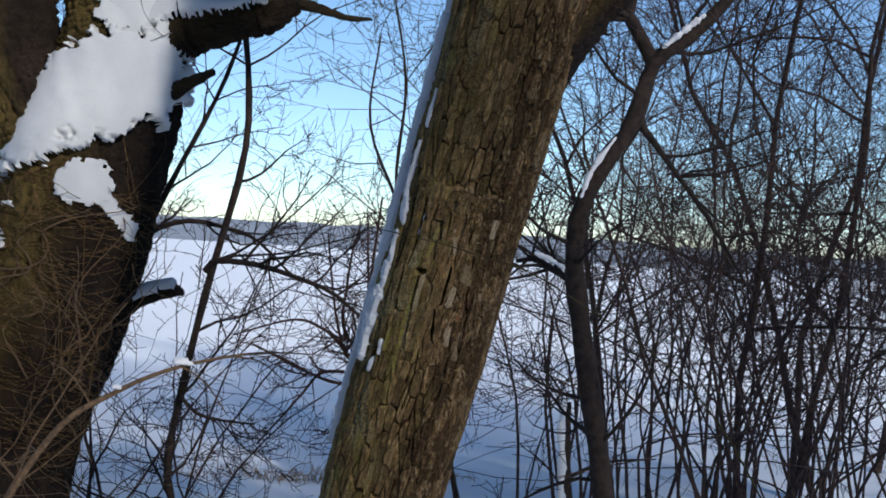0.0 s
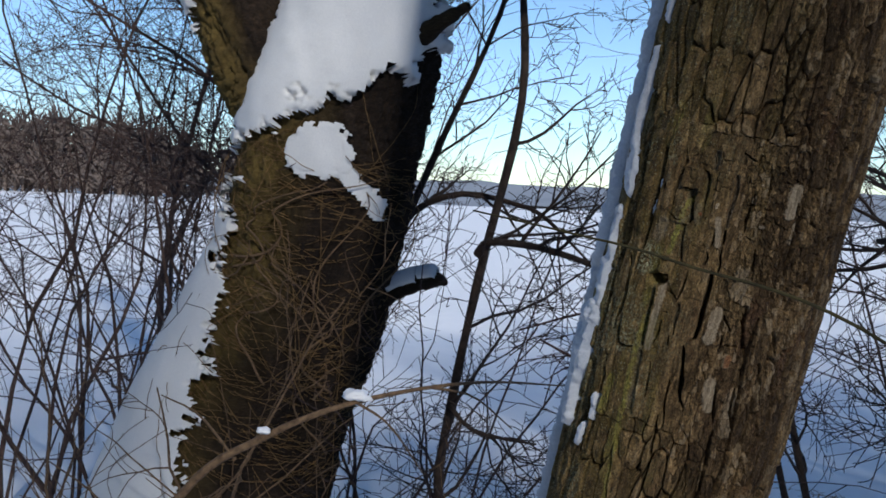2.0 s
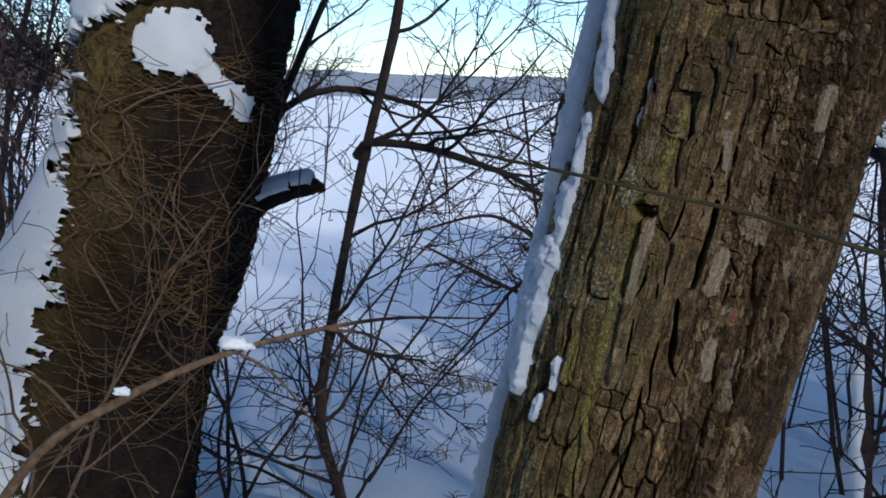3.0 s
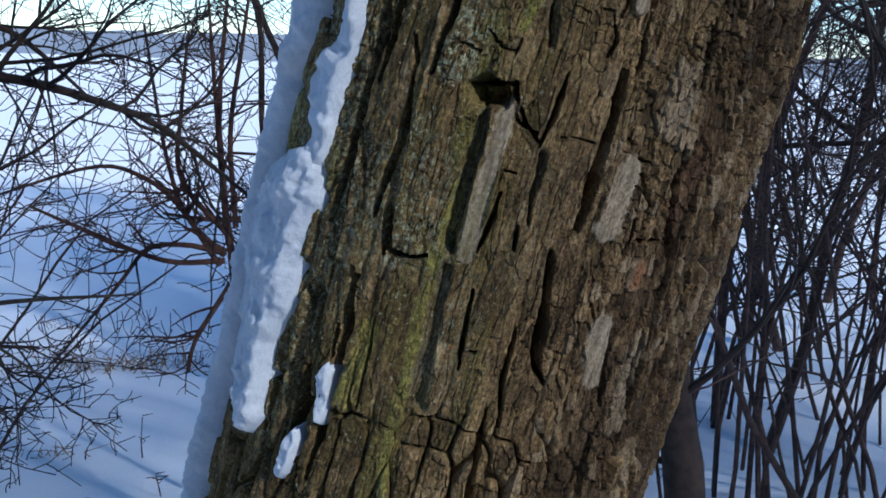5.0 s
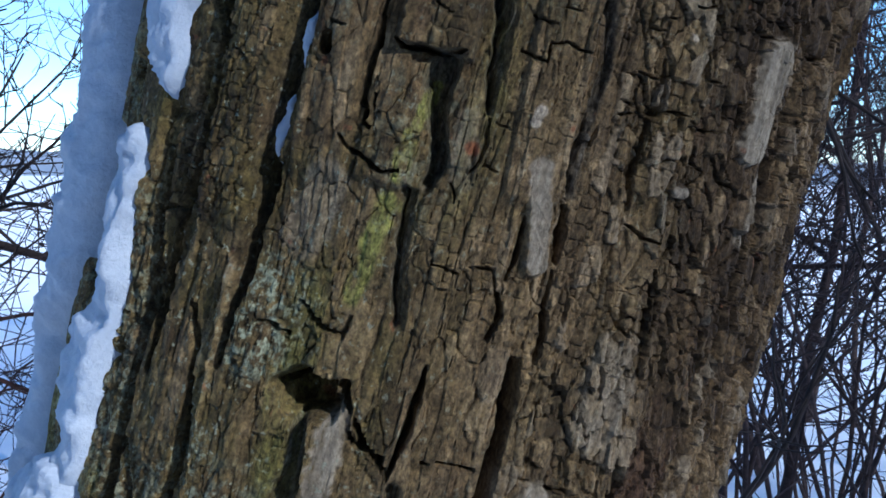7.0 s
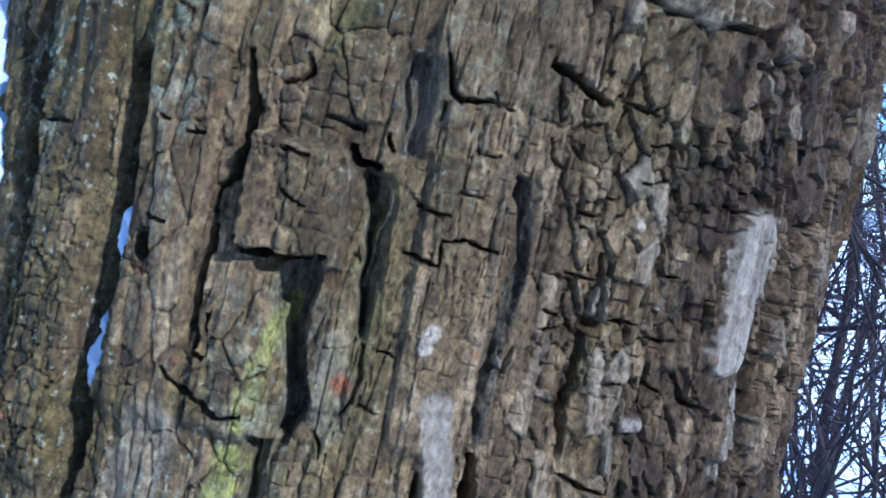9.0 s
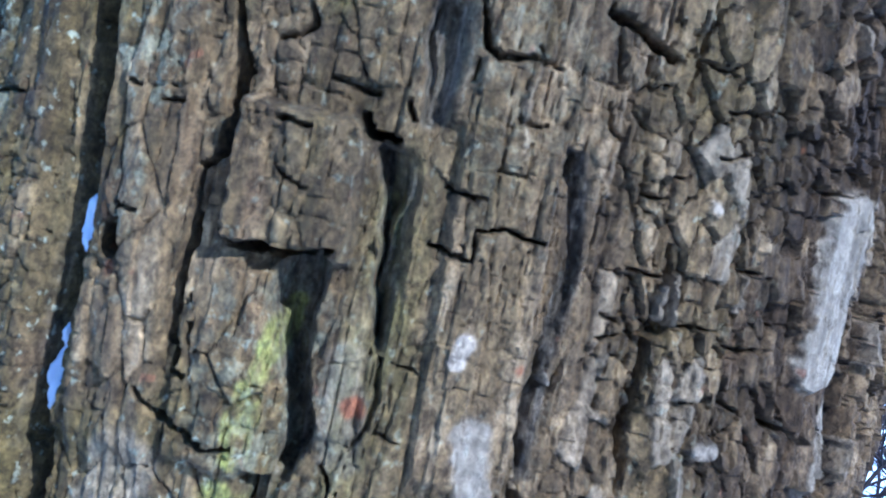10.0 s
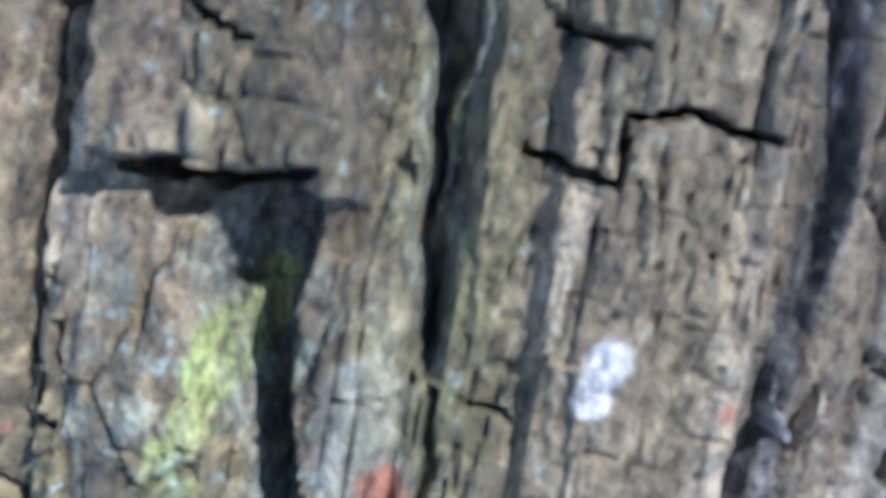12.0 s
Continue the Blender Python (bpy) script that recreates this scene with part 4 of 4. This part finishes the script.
top = AXIS_AT + AXIS * 2.55
crown(leaning_tree, top, AXIS, 6.5, 0.19, 91, MOSSY)
crown(leaning_tree, (0.88, 3.20, 2.97), (0.5, 0.0, 1.0), 3.5, 0.034, 92, MOSSY)
crown(mossy_tree, (-1.895, 5.89, 4.25), (-0.1, 0.1, 1.0), 6.0, 0.20, 93, MOSSY)
crown(mossy_tree, (-2.59, 5.6, 3.85), (-0.2, 0.0, 1.0), 5.0, 0.20, 94, MOSSY)
crown(mossy_tree, (-0.745, 5.7, 3.45), (0.15, 0.1, 1.0), 2.5, 0.052, 95, MOSSY)


# ---- dead stem in front ----
dead = thing("dead_stem", "dry brown dead stem leaning across, with snow crumbs", "branch", at=(-1.5, 3.5, -0.1))
part("stem", lines_mesh("stem", [([p - dead.location for p in smooth_path([(-1.55, 3.5, -0.12), (-1.42, 3.55, 0.45), (-1.22, 3.62, 0.86), (-1.03, 3.68, 1.01), (-0.85, 3.80, 1.09), (-0.62, 3.98, 1.13), (-0.40, 4.12, 1.12)], 40)], [0.013 - 0.0115 * (i / 39) ** 1.4 for i in range(40)], 0)], (8,)), DEAD, dead)
for a, b, r in [((-0.86, 3.80, 1.09), (-0.70, 3.86, 0.92), 0.004), ((-0.70, 3.91, 1.12), (-0.52, 4.0, 1.02), 0.004), ((-1.1, 3.66, 0.95), (-1.2, 3.5, 1.12), 0.004), ((-1.3, 3.6, 0.7), (-1.55, 3.55, 0.92), 0.004)]:
    part("twig", lines_mesh("twig", [([p - dead.location for p in smooth_path([a, (Vector(a) + Vector(b)) / 2 + Vector((0, 0, 0.03)), b], 8)], [r - r * 0.6 * i / 7 for i in range(8)], 1)], (5, 5)), DEAD, dead)


def snow_crumb(at, r, seed):
    bm = bmesh.new()
    bmesh.ops.create_icosphere(bm, subdivisions=3, radius=r)
    for v in bm.verts:
        n = noise.fractal(v.co / r * 1.4 + Vector((seed * 3.1, 0, 0)), 0.7, 2.0, 3)
        v.co *= 1 + 0.45 * n
        v.co.z *= 0.7
        v.co.x *= 1.5
    me = bpy.data.meshes.new("snow_clump")
    bm.to_mesh(me)
    bm.free()
    me.polygons.foreach_set("use_smooth", [True] * len(me.polygons))
    ob = part("snow_clump", me, SNOW)
    ob.location = at
    tagged(ob, "small clump of snow on a dead stem", "snow", "snow clumps")


snow_crumb((-1.035, 3.675, 1.024), 0.012, 1)
snow_crumb((-0.855, 3.795, 1.106), 0.020, 2)
snow_crumb((-0.835, 3.80, 1.10), 0.013, 3)


# thin green shoot that reaches across in front of the leaning trunk
shoot = thing("shoot", "thin olive-green bare shoot reaching across the trunk", "branch", at=(0.95, 2.30, -0.2))
part("stem", lines_mesh("stem", [([p - shoot.location for p in smooth_path([(0.95, 2.30, -0.22), (0.88, 2.33, 0.60), (0.62, 2.38, 1.20), (0.27, 2.42, 1.47), (0.07, 2.43, 1.54), (-0.03, 2.43, 1.562), (-0.13, 2.43, 1.58)], 60)], [0.0028 - 0.0019 * (i / 59) ** 0.8 for i in range(60)], 0)], (7,)), GREENISH, shoot)
for at, to in [((-0.035, 2.43, 1.563), (-0.043, 2.432, 1.567)), ((-0.085, 2.43, 1.572), (-0.092, 2.431, 1.576))]:
    part("bud", lines_mesh("bud", [([Vector(at) - shoot.location, (Vector(at) + Vector(to)) / 2 - shoot.location, Vector(to) - shoot.location], [0.0018, 0.0014, 0.0004], 1)], (5, 5)), GREENISH, shoot)


# ---- saplings and shrubs ----
def shrub(at, seed, stems=8, height=2.8, r=0.014, children=8, lean=0.14, levels=4, spread=0.8, mat=None, label="leafless many-stemmed shrub with thin dark twigs", group="shrubs"):
    rng = random.Random(seed)
    e = thing("shrub", label, "shrub", group, at=(at[0], at[1], float(ground_height(at[0], at[1])) - 0.03))
    twigs = []
    for k in range(stems):
        lines = []
        d = Vector((rng.gauss(0, lean), rng.gauss(0, lean), 1))
        p = Vector((rng.gauss(0, 0.22), rng.gauss(0, 0.22), 0))
        grow(rng, p, d, height * rng.uniform(0.75, 1.15), r * rng.uniform(0.7, 1.3), 0, lines, levels, children, spread, 0.06, 0.24)
        part("stem", lines_mesh("stem", lines[:1]), mat or SHRUB, e)
        twigs += lines[1:]
    tagged(part("spray", lines_mesh("spray", twigs, (5, 4, 3, 3)), mat or SHRUB, e), kind="stuff")
    return e


def sapling(name, label, path, radii, seed, children=14, length=1.0, levels=3, spread=0.9, mat=None, up=0.15, extra=()):
    """A thin tree along a given line, with side twigs."""
    rng = random.Random(seed)
    base = Vector(path[0])
    e = thing(name, label, "tree", at=base)
    pts = [p - base for p in smooth_path(path, 26)]
    rr = [float(np.interp(i / 25, np.linspace(0, 1, len(radii)), radii)) for i in range(26)]
    rr = [a * (1 + 0.10 * math.sin(i * 2.3 + seed)) for i, a in enumerate(rr)]
    part("stem", lines_mesh("stem", [(pts, rr, 0)], (10,)), mat or SAPLING, e)
    twigs = []
    for bp, br in extra:
        q = [p - base for p in smooth_path(bp, 16)]
        b = [float(np.interp(i / 15, np.linspace(0, 1, len(br)), br)) for i in range(16)]
        part("branch", lines_mesh("branch", [(q, b, 0)], (7,)), mat or SAPLING, e)
        for c in range(9):
            i = rng.randrange(3, 15)
            along = (q[i] - q[i - 1]).normalized()
            side = along.cross(Vector((rng.gauss(0, 1), rng.gauss(0, 1), rng.gauss(0, 1)))).normalized()
            grow(rng, q[i], along * 0.6 + side * spread, length * rng.uniform(0.4, 0.9), b[i] * 0.6, 1, twigs, levels + 1, 5, spread, up, 0.24)
    for c in range(children):
        i = rng.randrange(3, 25)
        along = (pts[i] - pts[i - 1]).normalized()
        side = along.cross(Vector((rng.gauss(0, 1), rng.gauss(0, 1), rng.gauss(0, 1)))).normalized()
        grow(rng, pts[i], along * 0.5 + side * spread, length * rng.uniform(0.5, 1.2), min(rr[i] * 0.45, 0.010), 1, twigs, levels + 1, 6, spread, up, 0.24)
    tagged(part("spray", lines_mesh("spray", twigs, (5, 5, 4, 3)), mat or SAPLING, e), kind="stuff")
    return e


sapling("young_tree", "slender dark young tree, bent, with thin twigs", [(-1.30, 6.10, -0.55), (-1.34, 6.10, -0.18), (-1.45, 6.10, 0.22), (-1.39, 6.10, 0.70), (-1.28, 6.10, 1.28), (-1.13, 6.10, 1.95), (-1.13, 6.10, 2.42), (-1.22, 6.10, 3.06), (-1.28, 6.19, 3.98)],
        [0.026, 0.024, 0.022, 0.021, 0.020, 0.018, 0.015, 0.010], 5, 24, 0.9,
        extra=[([(-1.30, 6.10, 1.33), (-1.23, 6.05, 1.39), (-1.00, 6.01, 1.38), (-0.77, 6.01, 1.32), (-0.57, 6.01, 1.24), (-0.28, 6.01, 1.01)], [0.022, 0.018, 0.016, 0.013, 0.011, 0.006]),
               ([(-1.39, 6.05, 0.64), (-1.28, 6.01, 0.56), (-1.14, 6.01, 0.53), (-0.97, 6.01, 0.52)], [0.012, 0.010, 0.008, 0.005])])
sapling("leaning_sapling", "thin dark sapling leaning over, with an arched branch", [(-2.35, 6.2, -0.4), (-2.12, 6.2, 0.4), (-1.92, 6.2, 0.95), (-1.73, 6.2, 1.38), (-1.53, 6.2, 1.84), (-1.28, 6.2, 2.39), (-1.1, 6.2, 3.0)],
        [0.024, 0.023, 0.022, 0.020, 0.016, 0.012, 0.008], 15, 14, 0.8,
        extra=[([(-1.80, 6.2, 1.25), (-1.70, 6.3, 1.50), (-1.47, 6.35, 1.60), (-1.22, 6.4, 1.56), (-1.07, 6.4, 1.50), (-0.85, 6.4, 1.30)], [0.020, 0.018, 0.015, 0.012, 0.010, 0.005])])
sapling("forked_tree", "crooked brown young tree that forks, snow along its limbs", [(0.78, 4.70, -0.35), (0.75, 4.70, 0.40), (0.70, 4.70, 0.72), (0.63, 4.70, 1.07), (0.58, 4.70, 1.33), (0.55, 4.70, 1.54), (0.57, 4.70, 1.74), (0.65, 4.70, 1.93), (0.75, 4.70, 2.08), (0.80, 4.70, 2.24), (0.84, 4.70, 2.38), (0.97, 4.70, 2.47), (1.15, 4.70, 2.67), (1.42, 4.70, 2.99)],
        [0.050, 0.047, 0.045, 0.044, 0.043, 0.043, 0.042, 0.040, 0.039, 0.038, 0.036, 0.029, 0.026, 0.018], 8, 12, 0.8,
        extra=[([(0.83, 4.70, 2.37), (0.74, 4.70, 2.52), (0.65, 4.70, 2.65), (0.45, 4.70, 2.94)], [0.032, 0.029, 0.024, 0.012]),
               ([(0.78, 4.70, 2.12), (0.96, 4.85, 1.95), (1.19, 5.00, 1.71), (1.41, 5.10, 1.41)], [0.018, 0.013, 0.010, 0.006]),
               ([(0.55, 4.70, 1.43), (0.48, 4.78, 1.47), (0.40, 4.88, 1.51), (0.33, 4.96, 1.50)], [0.017, 0.015, 0.013, 0.009]),
               ([(0.68, 4.70, 0.79), (0.58, 4.86, 0.84), (0.48, 5.02, 0.96)], [0.010, 0.008, 0.004])])
for n, (path, radii) in enumerate([([(0.10, 8.4, -0.55), (-0.10, 8.4, 0.2), (-0.30, 8.35, 1.0), (-0.34, 8.3, 1.7), (-0.62, 8.3, 2.4), (-0.58, 8.3, 3.1)], [0.024, 0.021, 0.018, 0.014, 0.010, 0.006]),
                                   ([(0.25, 8.0, -0.55), (0.02, 8.0, 0.4), (-0.12, 8.0, 1.2), (-0.38, 8.0, 1.9), (-0.36, 8.0, 2.7), (-0.52, 8.0, 3.5)], [0.024, 0.021, 0.018, 0.014, 0.010, 0.006])]):
    sapling("bent_sapling", "thin leafless sapling bending over the snow", path, radii, 30 + n, 17, 0.95)
sapling("arching_shrub", "many-stemmed leafless shrub with reddish arching branches", [(-0.37, 6.60, -0.42), (-0.37, 6.60, 0.52), (-0.41, 6.60, 0.91), (-0.43, 6.60, 1.28), (-0.39, 6.60, 1.81)],
        [0.018, 0.016, 0.014, 0.010, 0.006], 71, 6, 0.42, levels=2, mat=REDDISH,
        extra=[([(-0.38, 6.60, 0.70), (-0.42, 6.60, 1.02), (-0.45, 6.60, 1.39), (-0.47, 6.60, 1.70)], [0.012, 0.010, 0.008, 0.005]),
               ([(-0.37, 6.60, 0.83), (-0.39, 6.60, 1.18), (-0.35, 6.60, 1.49), (-0.32, 6.60, 1.71)], [0.012, 0.010, 0.008, 0.005]),
               ([(-0.41, 6.60, 0.72), (-0.55, 6.60, 0.87), (-0.63, 6.60, 1.12), (-0.70, 6.60, 1.58)], [0.012, 0.010, 0.008, 0.005]),
               ([(-0.41, 6.60, 0.73), (-0.56, 6.60, 0.76), (-0.70, 6.60, 0.74), (-0.81, 6.60, 0.60), (-1.05, 6.60, 0.30)], [0.012, 0.010, 0.008, 0.005]),
               ([(-0.43, 6.60, 0.68), (-0.58, 6.60, 0.91), (-0.72, 6.60, 1.02), (-0.89, 6.60, 1.05), (-1.23, 6.60, 0.94)], [0.012, 0.010, 0.008, 0.005]),
               ([(-0.35, 6.60, 0.86), (-0.49, 6.60, 0.86), (-0.64, 6.60, 0.88)], [0.012, 0.010, 0.008, 0.005]),
               ([(-0.39, 6.60, 0.61), (-0.52, 6.60, 0.39), (-0.55, 6.60, 0.26)], [0.012, 0.010, 0.008, 0.005]),
               ([(-0.38, 6.60, 0.78), (-0.57, 6.60, 1.01), (-0.57, 6.60, 1.26), (-0.54, 6.60, 1.56)], [0.012, 0.010, 0.008, 0.005]),
               ([(-0.41, 6.60, 0.70), (-0.64, 6.60, 0.70), (-0.94, 6.60, 0.82), (-1.12, 6.60, 0.90)], [0.012, 0.010, 0.008, 0.005])])
rng = random.Random(3)
spots = [(1.35, 6.6), (1.75, 6.9), (2.2, 6.6), (2.6, 7.2), (3.1, 7.6), (1.5, 7.8), (2.1, 8.2), (2.9, 8.8), (3.6, 8.4), (1.0, 7.6), (4.3, 9.2),
         (1.9, 6.3), (1.25, 8.6), (5.2, 9.6), (1.65, 6.2), (-2.9, 7.4), (-2.6, 6.9), (-3.5, 7.0), (-4.2, 7.6), (-3.1, 8.6), (-5.0, 8.4)]
for n, (x, y) in enumerate(spots):
    shrub((x, y), 100 + n, stems=6 if x > 0.9 else 5, height=rng.uniform(2.6, 4.2) if x > 0.9 else rng.uniform(2.4, 3.4), children=5, r=0.0115)
for n, (x, y, h) in enumerate([(-3.0, 6.3, 3.0), (-3.45, 5.9, 3.2), (-2.95, 6.7, 2.6), (-3.9, 6.4, 3.4)]):
    shrub((x, y), 320 + n, stems=4, height=h, r=0.012, children=5, lean=0.16)
shrub((-2.15, 4.75), 301, stems=6, height=1.5, r=0.008, children=5, lean=0.5, levels=3, mat=DEAD, label="low tangle of dry reddish-brown thorny stems")
shrub((-1.62, 5.95), 303, stems=8, height=1.7, r=0.009, children=4, lean=0.22)
shrub((-2.75, 5.0), 302, stems=3, height=1.9, r=0.009, children=5, lean=0.4, levels=3, mat=SHRUB)


# bare small trees whose crowns fill the sky behind
for n, (x, y, h) in enumerate([(-5.2, 9.5, 5.5), (-3.4, 9.0, 5.0), (1.6, 9.5, 5.5), (3.2, 10.0, 6.0), (4.6, 10.8, 6.0), (2.4, 8.0, 5.0)]):
    shrub((x, y), 400 + n, stems=2, height=h, r=0.032, children=9, lean=0.10, spread=0.95, label="bare small tree with a wide twiggy crown", group="bare small trees")


# ---- small things by the trees ----
def stump_pole():
    """A thin snow-sided pole of a broken sapling."""
    e = thing("broken_sapling", "snow-plastered thin broken sapling", "tree", at=(0.78, 6.3, -0.35))
    line = smooth_path([(0, 0, -0.05), (0.0, 0.02, 0.35), (-0.03, 0.0, 0.7), (-0.04, 0.02, 1.05)], 20)
    part("stem", lines_mesh("stem", [(line, [0.040 - 0.012 * i / 19 for i in range(20)], 0)], (9,)), SAPLING, e)
    part("branch", lines_mesh("branch", [(smooth_path([(-0.02, 0, 0.62), (0.2, 0.02, 0.72), (0.5, 0.1, 0.74)], 10), [0.014 - 0.001 * i for i in range(10)], 1)], (6, 6)), SAPLING, e)
    snow = [p + Vector((-0.022 + 0.006 * math.sin(i * 1.1), -0.016, 0.02)) for i, p in enumerate(line)]
    ob = part("snow_strip", lines_mesh("snow_strip", [(snow, [0.030 + 0.006 * math.sin(i * 1.7) - 0.009 * i / 19 for i in range(20)], 0)], (10,)), SNOW)
    ob.location = e.location
    tagged(ob, "strip of snow down a broken sapling", "snow")


stump_pole()


def snow_line(path, r, seed, label):
    rng = random.Random(seed)
    pts = smooth_path(path, 24)
    rr = [r * (0.55 + 0.6 * rng.random()) * math.sin(math.pi * (i + 0.6) / 24.5) ** 0.4 for i in range(24)]
    tagged(part("snow_strip", lines_mesh("snow_strip", [(pts, rr, 0)], (9,)), SNOW), label, "snow", "snow on branches")


snow_line([(0.86, 4.66, 2.42), (0.96, 4.66, 2.51), (1.03, 4.66, 2.57)], 0.016, 1, "strip of snow along a forked limb")
snow_line([(0.56, 4.66, 1.78), (0.60, 4.66, 1.90), (0.69, 4.66, 2.04)], 0.014, 2, "strip of snow along a leaning trunk")
snow_line([(0.51, 4.66, 1.48), (0.44, 4.66, 1.52), (0.38, 4.66, 1.54)], 0.013, 3, "strip of snow on a short side branch")


def grass_tuft(x, y, seed, blades=38, size=0.22):
    rng = random.Random(seed)
    lines = []
    for k in range(blades):
        p = Vector((rng.gauss(0, 0.16), rng.gauss(0, 0.05), 0))
        d = Vector((rng.gauss(0, 0.5), rng.gauss(0, 0.4), 1)).normalized() * size * rng.uniform(0.4, 1.1)
        bend = Vector((rng.gauss(0, 0.06), rng.gauss(0, 0.06), -0.04))
        lines.append(([p, p + d * 0.5, p + d + bend], [0.0035, 0.0028, 0.0015], 3))
    ob = part("grass_tuft", lines_mesh("grass_tuft", lines), STRAW)
    ob.location = (x, y, float(ground_height(x, y)) - 0.01)
    tagged(ob, "dry straw-coloured grass tuft poking through snow", "grass", "grass tufts")


for n, (x, y) in enumerate([(-1.15, 9.2), (-0.95, 9.35), (-1.45, 9.3), (-2.0, 9.1), (-0.6, 9.5), (-2.7, 9.4), (-1.2, 7.4), (-1.6, 10.2), (0.2, 9.6)]):
    grass_tuft(x, y, 500 + n, 40 if n < 3 else 16, 0.22 if n < 3 else 0.15)


def weed_stalk(x, y, seed):
    """A dry weed stalk with a few short side stems, standing in the snow."""
    rng = random.Random(seed)
    e = thing("weed_stalk", "thin dry dark weed stalk poking out of snow", "weed", "weed stalks", at=(x, y, float(ground_height(x, y)) - 0.02))
    tall = rng.uniform(0.10, 0.24)
    line = smooth_path([(0, 0, 0), (rng.gauss(0, 0.012), 0, tall * 0.5), (rng.gauss(0, 0.03), 0, tall)], 8)
    part("stem", lines_mesh("stem", [(line, [0.004 - 0.0003 * i for i in range(8)], 0)], (5,)), SHRUB, e)
    for k in range(rng.randrange(1, 4)):
        p = line[rng.randrange(3, 8)]
        part("side_stem", lines_mesh("side_stem", [([p, p + Vector((rng.gauss(0, 0.02), rng.gauss(0, 0.01), 0.015)), p + Vector((rng.gauss(0, 0.04), rng.gauss(0, 0.02), 0.03))], [0.0028, 0.0024, 0.0014], 0)], (4,)), SHRUB, e)


for n, (x, y) in enumerate([(-1.07, 7.3), (-0.83, 7.4), (-1.42, 7.6), (-1.33, 7.3), (-1.75, 8.1), (-1.35, 10.1), (-1.27, 8.4), (-0.68, 6.8), (-0.9, 6.4), (-1.9, 7.0), (0.62, 7.0), (0.85, 6.5), (1.1, 7.6)]):
    weed_stalk(x, y, 700 + n)


# ---- distance ----
def far_wood():
    """A bare wood at the field's edge: each tree a short trunk and a rounded, twiggy crown."""
    rng = random.Random(4)
    lines = []
    for k in range(420):
        f = rng.random() ** 0.8
        x, y = -85 - 150 * f, 165 - 40 * f + rng.uniform(0, 14)
        h = (5.5 + 9.5 * min(1, f * 4 + 0.1)) * rng.uniform(0.65, 1.1)
        p = Vector((x, y, -0.7))
        lines.append(([p, p + Vector((rng.gauss(0, 0.2), 0, h * 0.45)), p + Vector((rng.gauss(0, 0.6), 0, h * 0.95))], [0.25, 0.18, 0.04], 1))
        for c in range(48):
            q = p + Vector((rng.gauss(0, 0.3), rng.gauss(0, 0.3), h * rng.uniform(0.04, 0.8)))
            d = Vector((rng.gauss(0, 1), rng.gauss(0, 0.6), rng.uniform(0.1, 1.3))).normalized() * h * rng.uniform(0.15, 0.32)
            lines.append(([q, q + d * 0.5 + Vector((0, 0, 0.2)), q + d], [0.20, 0.14, 0.05], 2))
    tagged(part("far_wood", lines_mesh("far_wood", lines, (4, 4, 3)), FARWOOD), "brown leafless wood along the edge of the field", "wood", kind="stuff")


far_wood()


def hills():
    x = np.linspace(-900, 900, 400)
    rows = []
    for f in (0.0, 0.5, 0.85, 1.0):
        y = 205 + 0.0005 * x * x * 0.3 + 30 * f
        z = -0.8 + f * (5.4 + 3.0 * fbm(x * 0.012, x * 0 + 2.0, 3) + 1.3 * fbm(x * 0.2, x * 0 + 5.0, 6, 3))
        rows.append(np.stack([x, y, z], -1))
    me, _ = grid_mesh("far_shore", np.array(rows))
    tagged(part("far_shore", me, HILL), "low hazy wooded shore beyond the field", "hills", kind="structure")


hills()


# ---- the wood behind, which shades the near snow ----
def wood_behind():
    rng = random.Random(21)
    lines = []
    count = 0
    while count < 190:
        x, y = rng.uniform(-24, 62), rng.uniform(-38, -8)
        # rides through the wood let some sun in
        shift = (y - 5.75) * math.tan(SUN_AZ)
        if abs(x + 1.75 - shift) < 0.5:
            continue
        if 4.4 < 0.819 * x + 0.574 * y < 9 and rng.random() < 0.45:
            continue
        count += 1
        p = Vector((x, y, -0.4))
        sub = []
        grow(rng, p, Vector((rng.gauss(0, 0.06), rng.gauss(0, 0.06), 1)), rng.uniform(14, 19), rng.uniform(0.14, 0.26), 0, sub, 3, 13, 0.85, 0.2, 0.06, 0.03, 0.36)
        lines += [(pts, [max(r, 0.055) for r in radii], lv) for pts, radii, lv in sub]
    tagged(part("wood_behind", lines_mesh("wood_behind", lines, (6, 3, 3, 3)), FARWOOD), "leafless wood with bare trunks and branches", "wood", kind="stuff")


wood_behind()
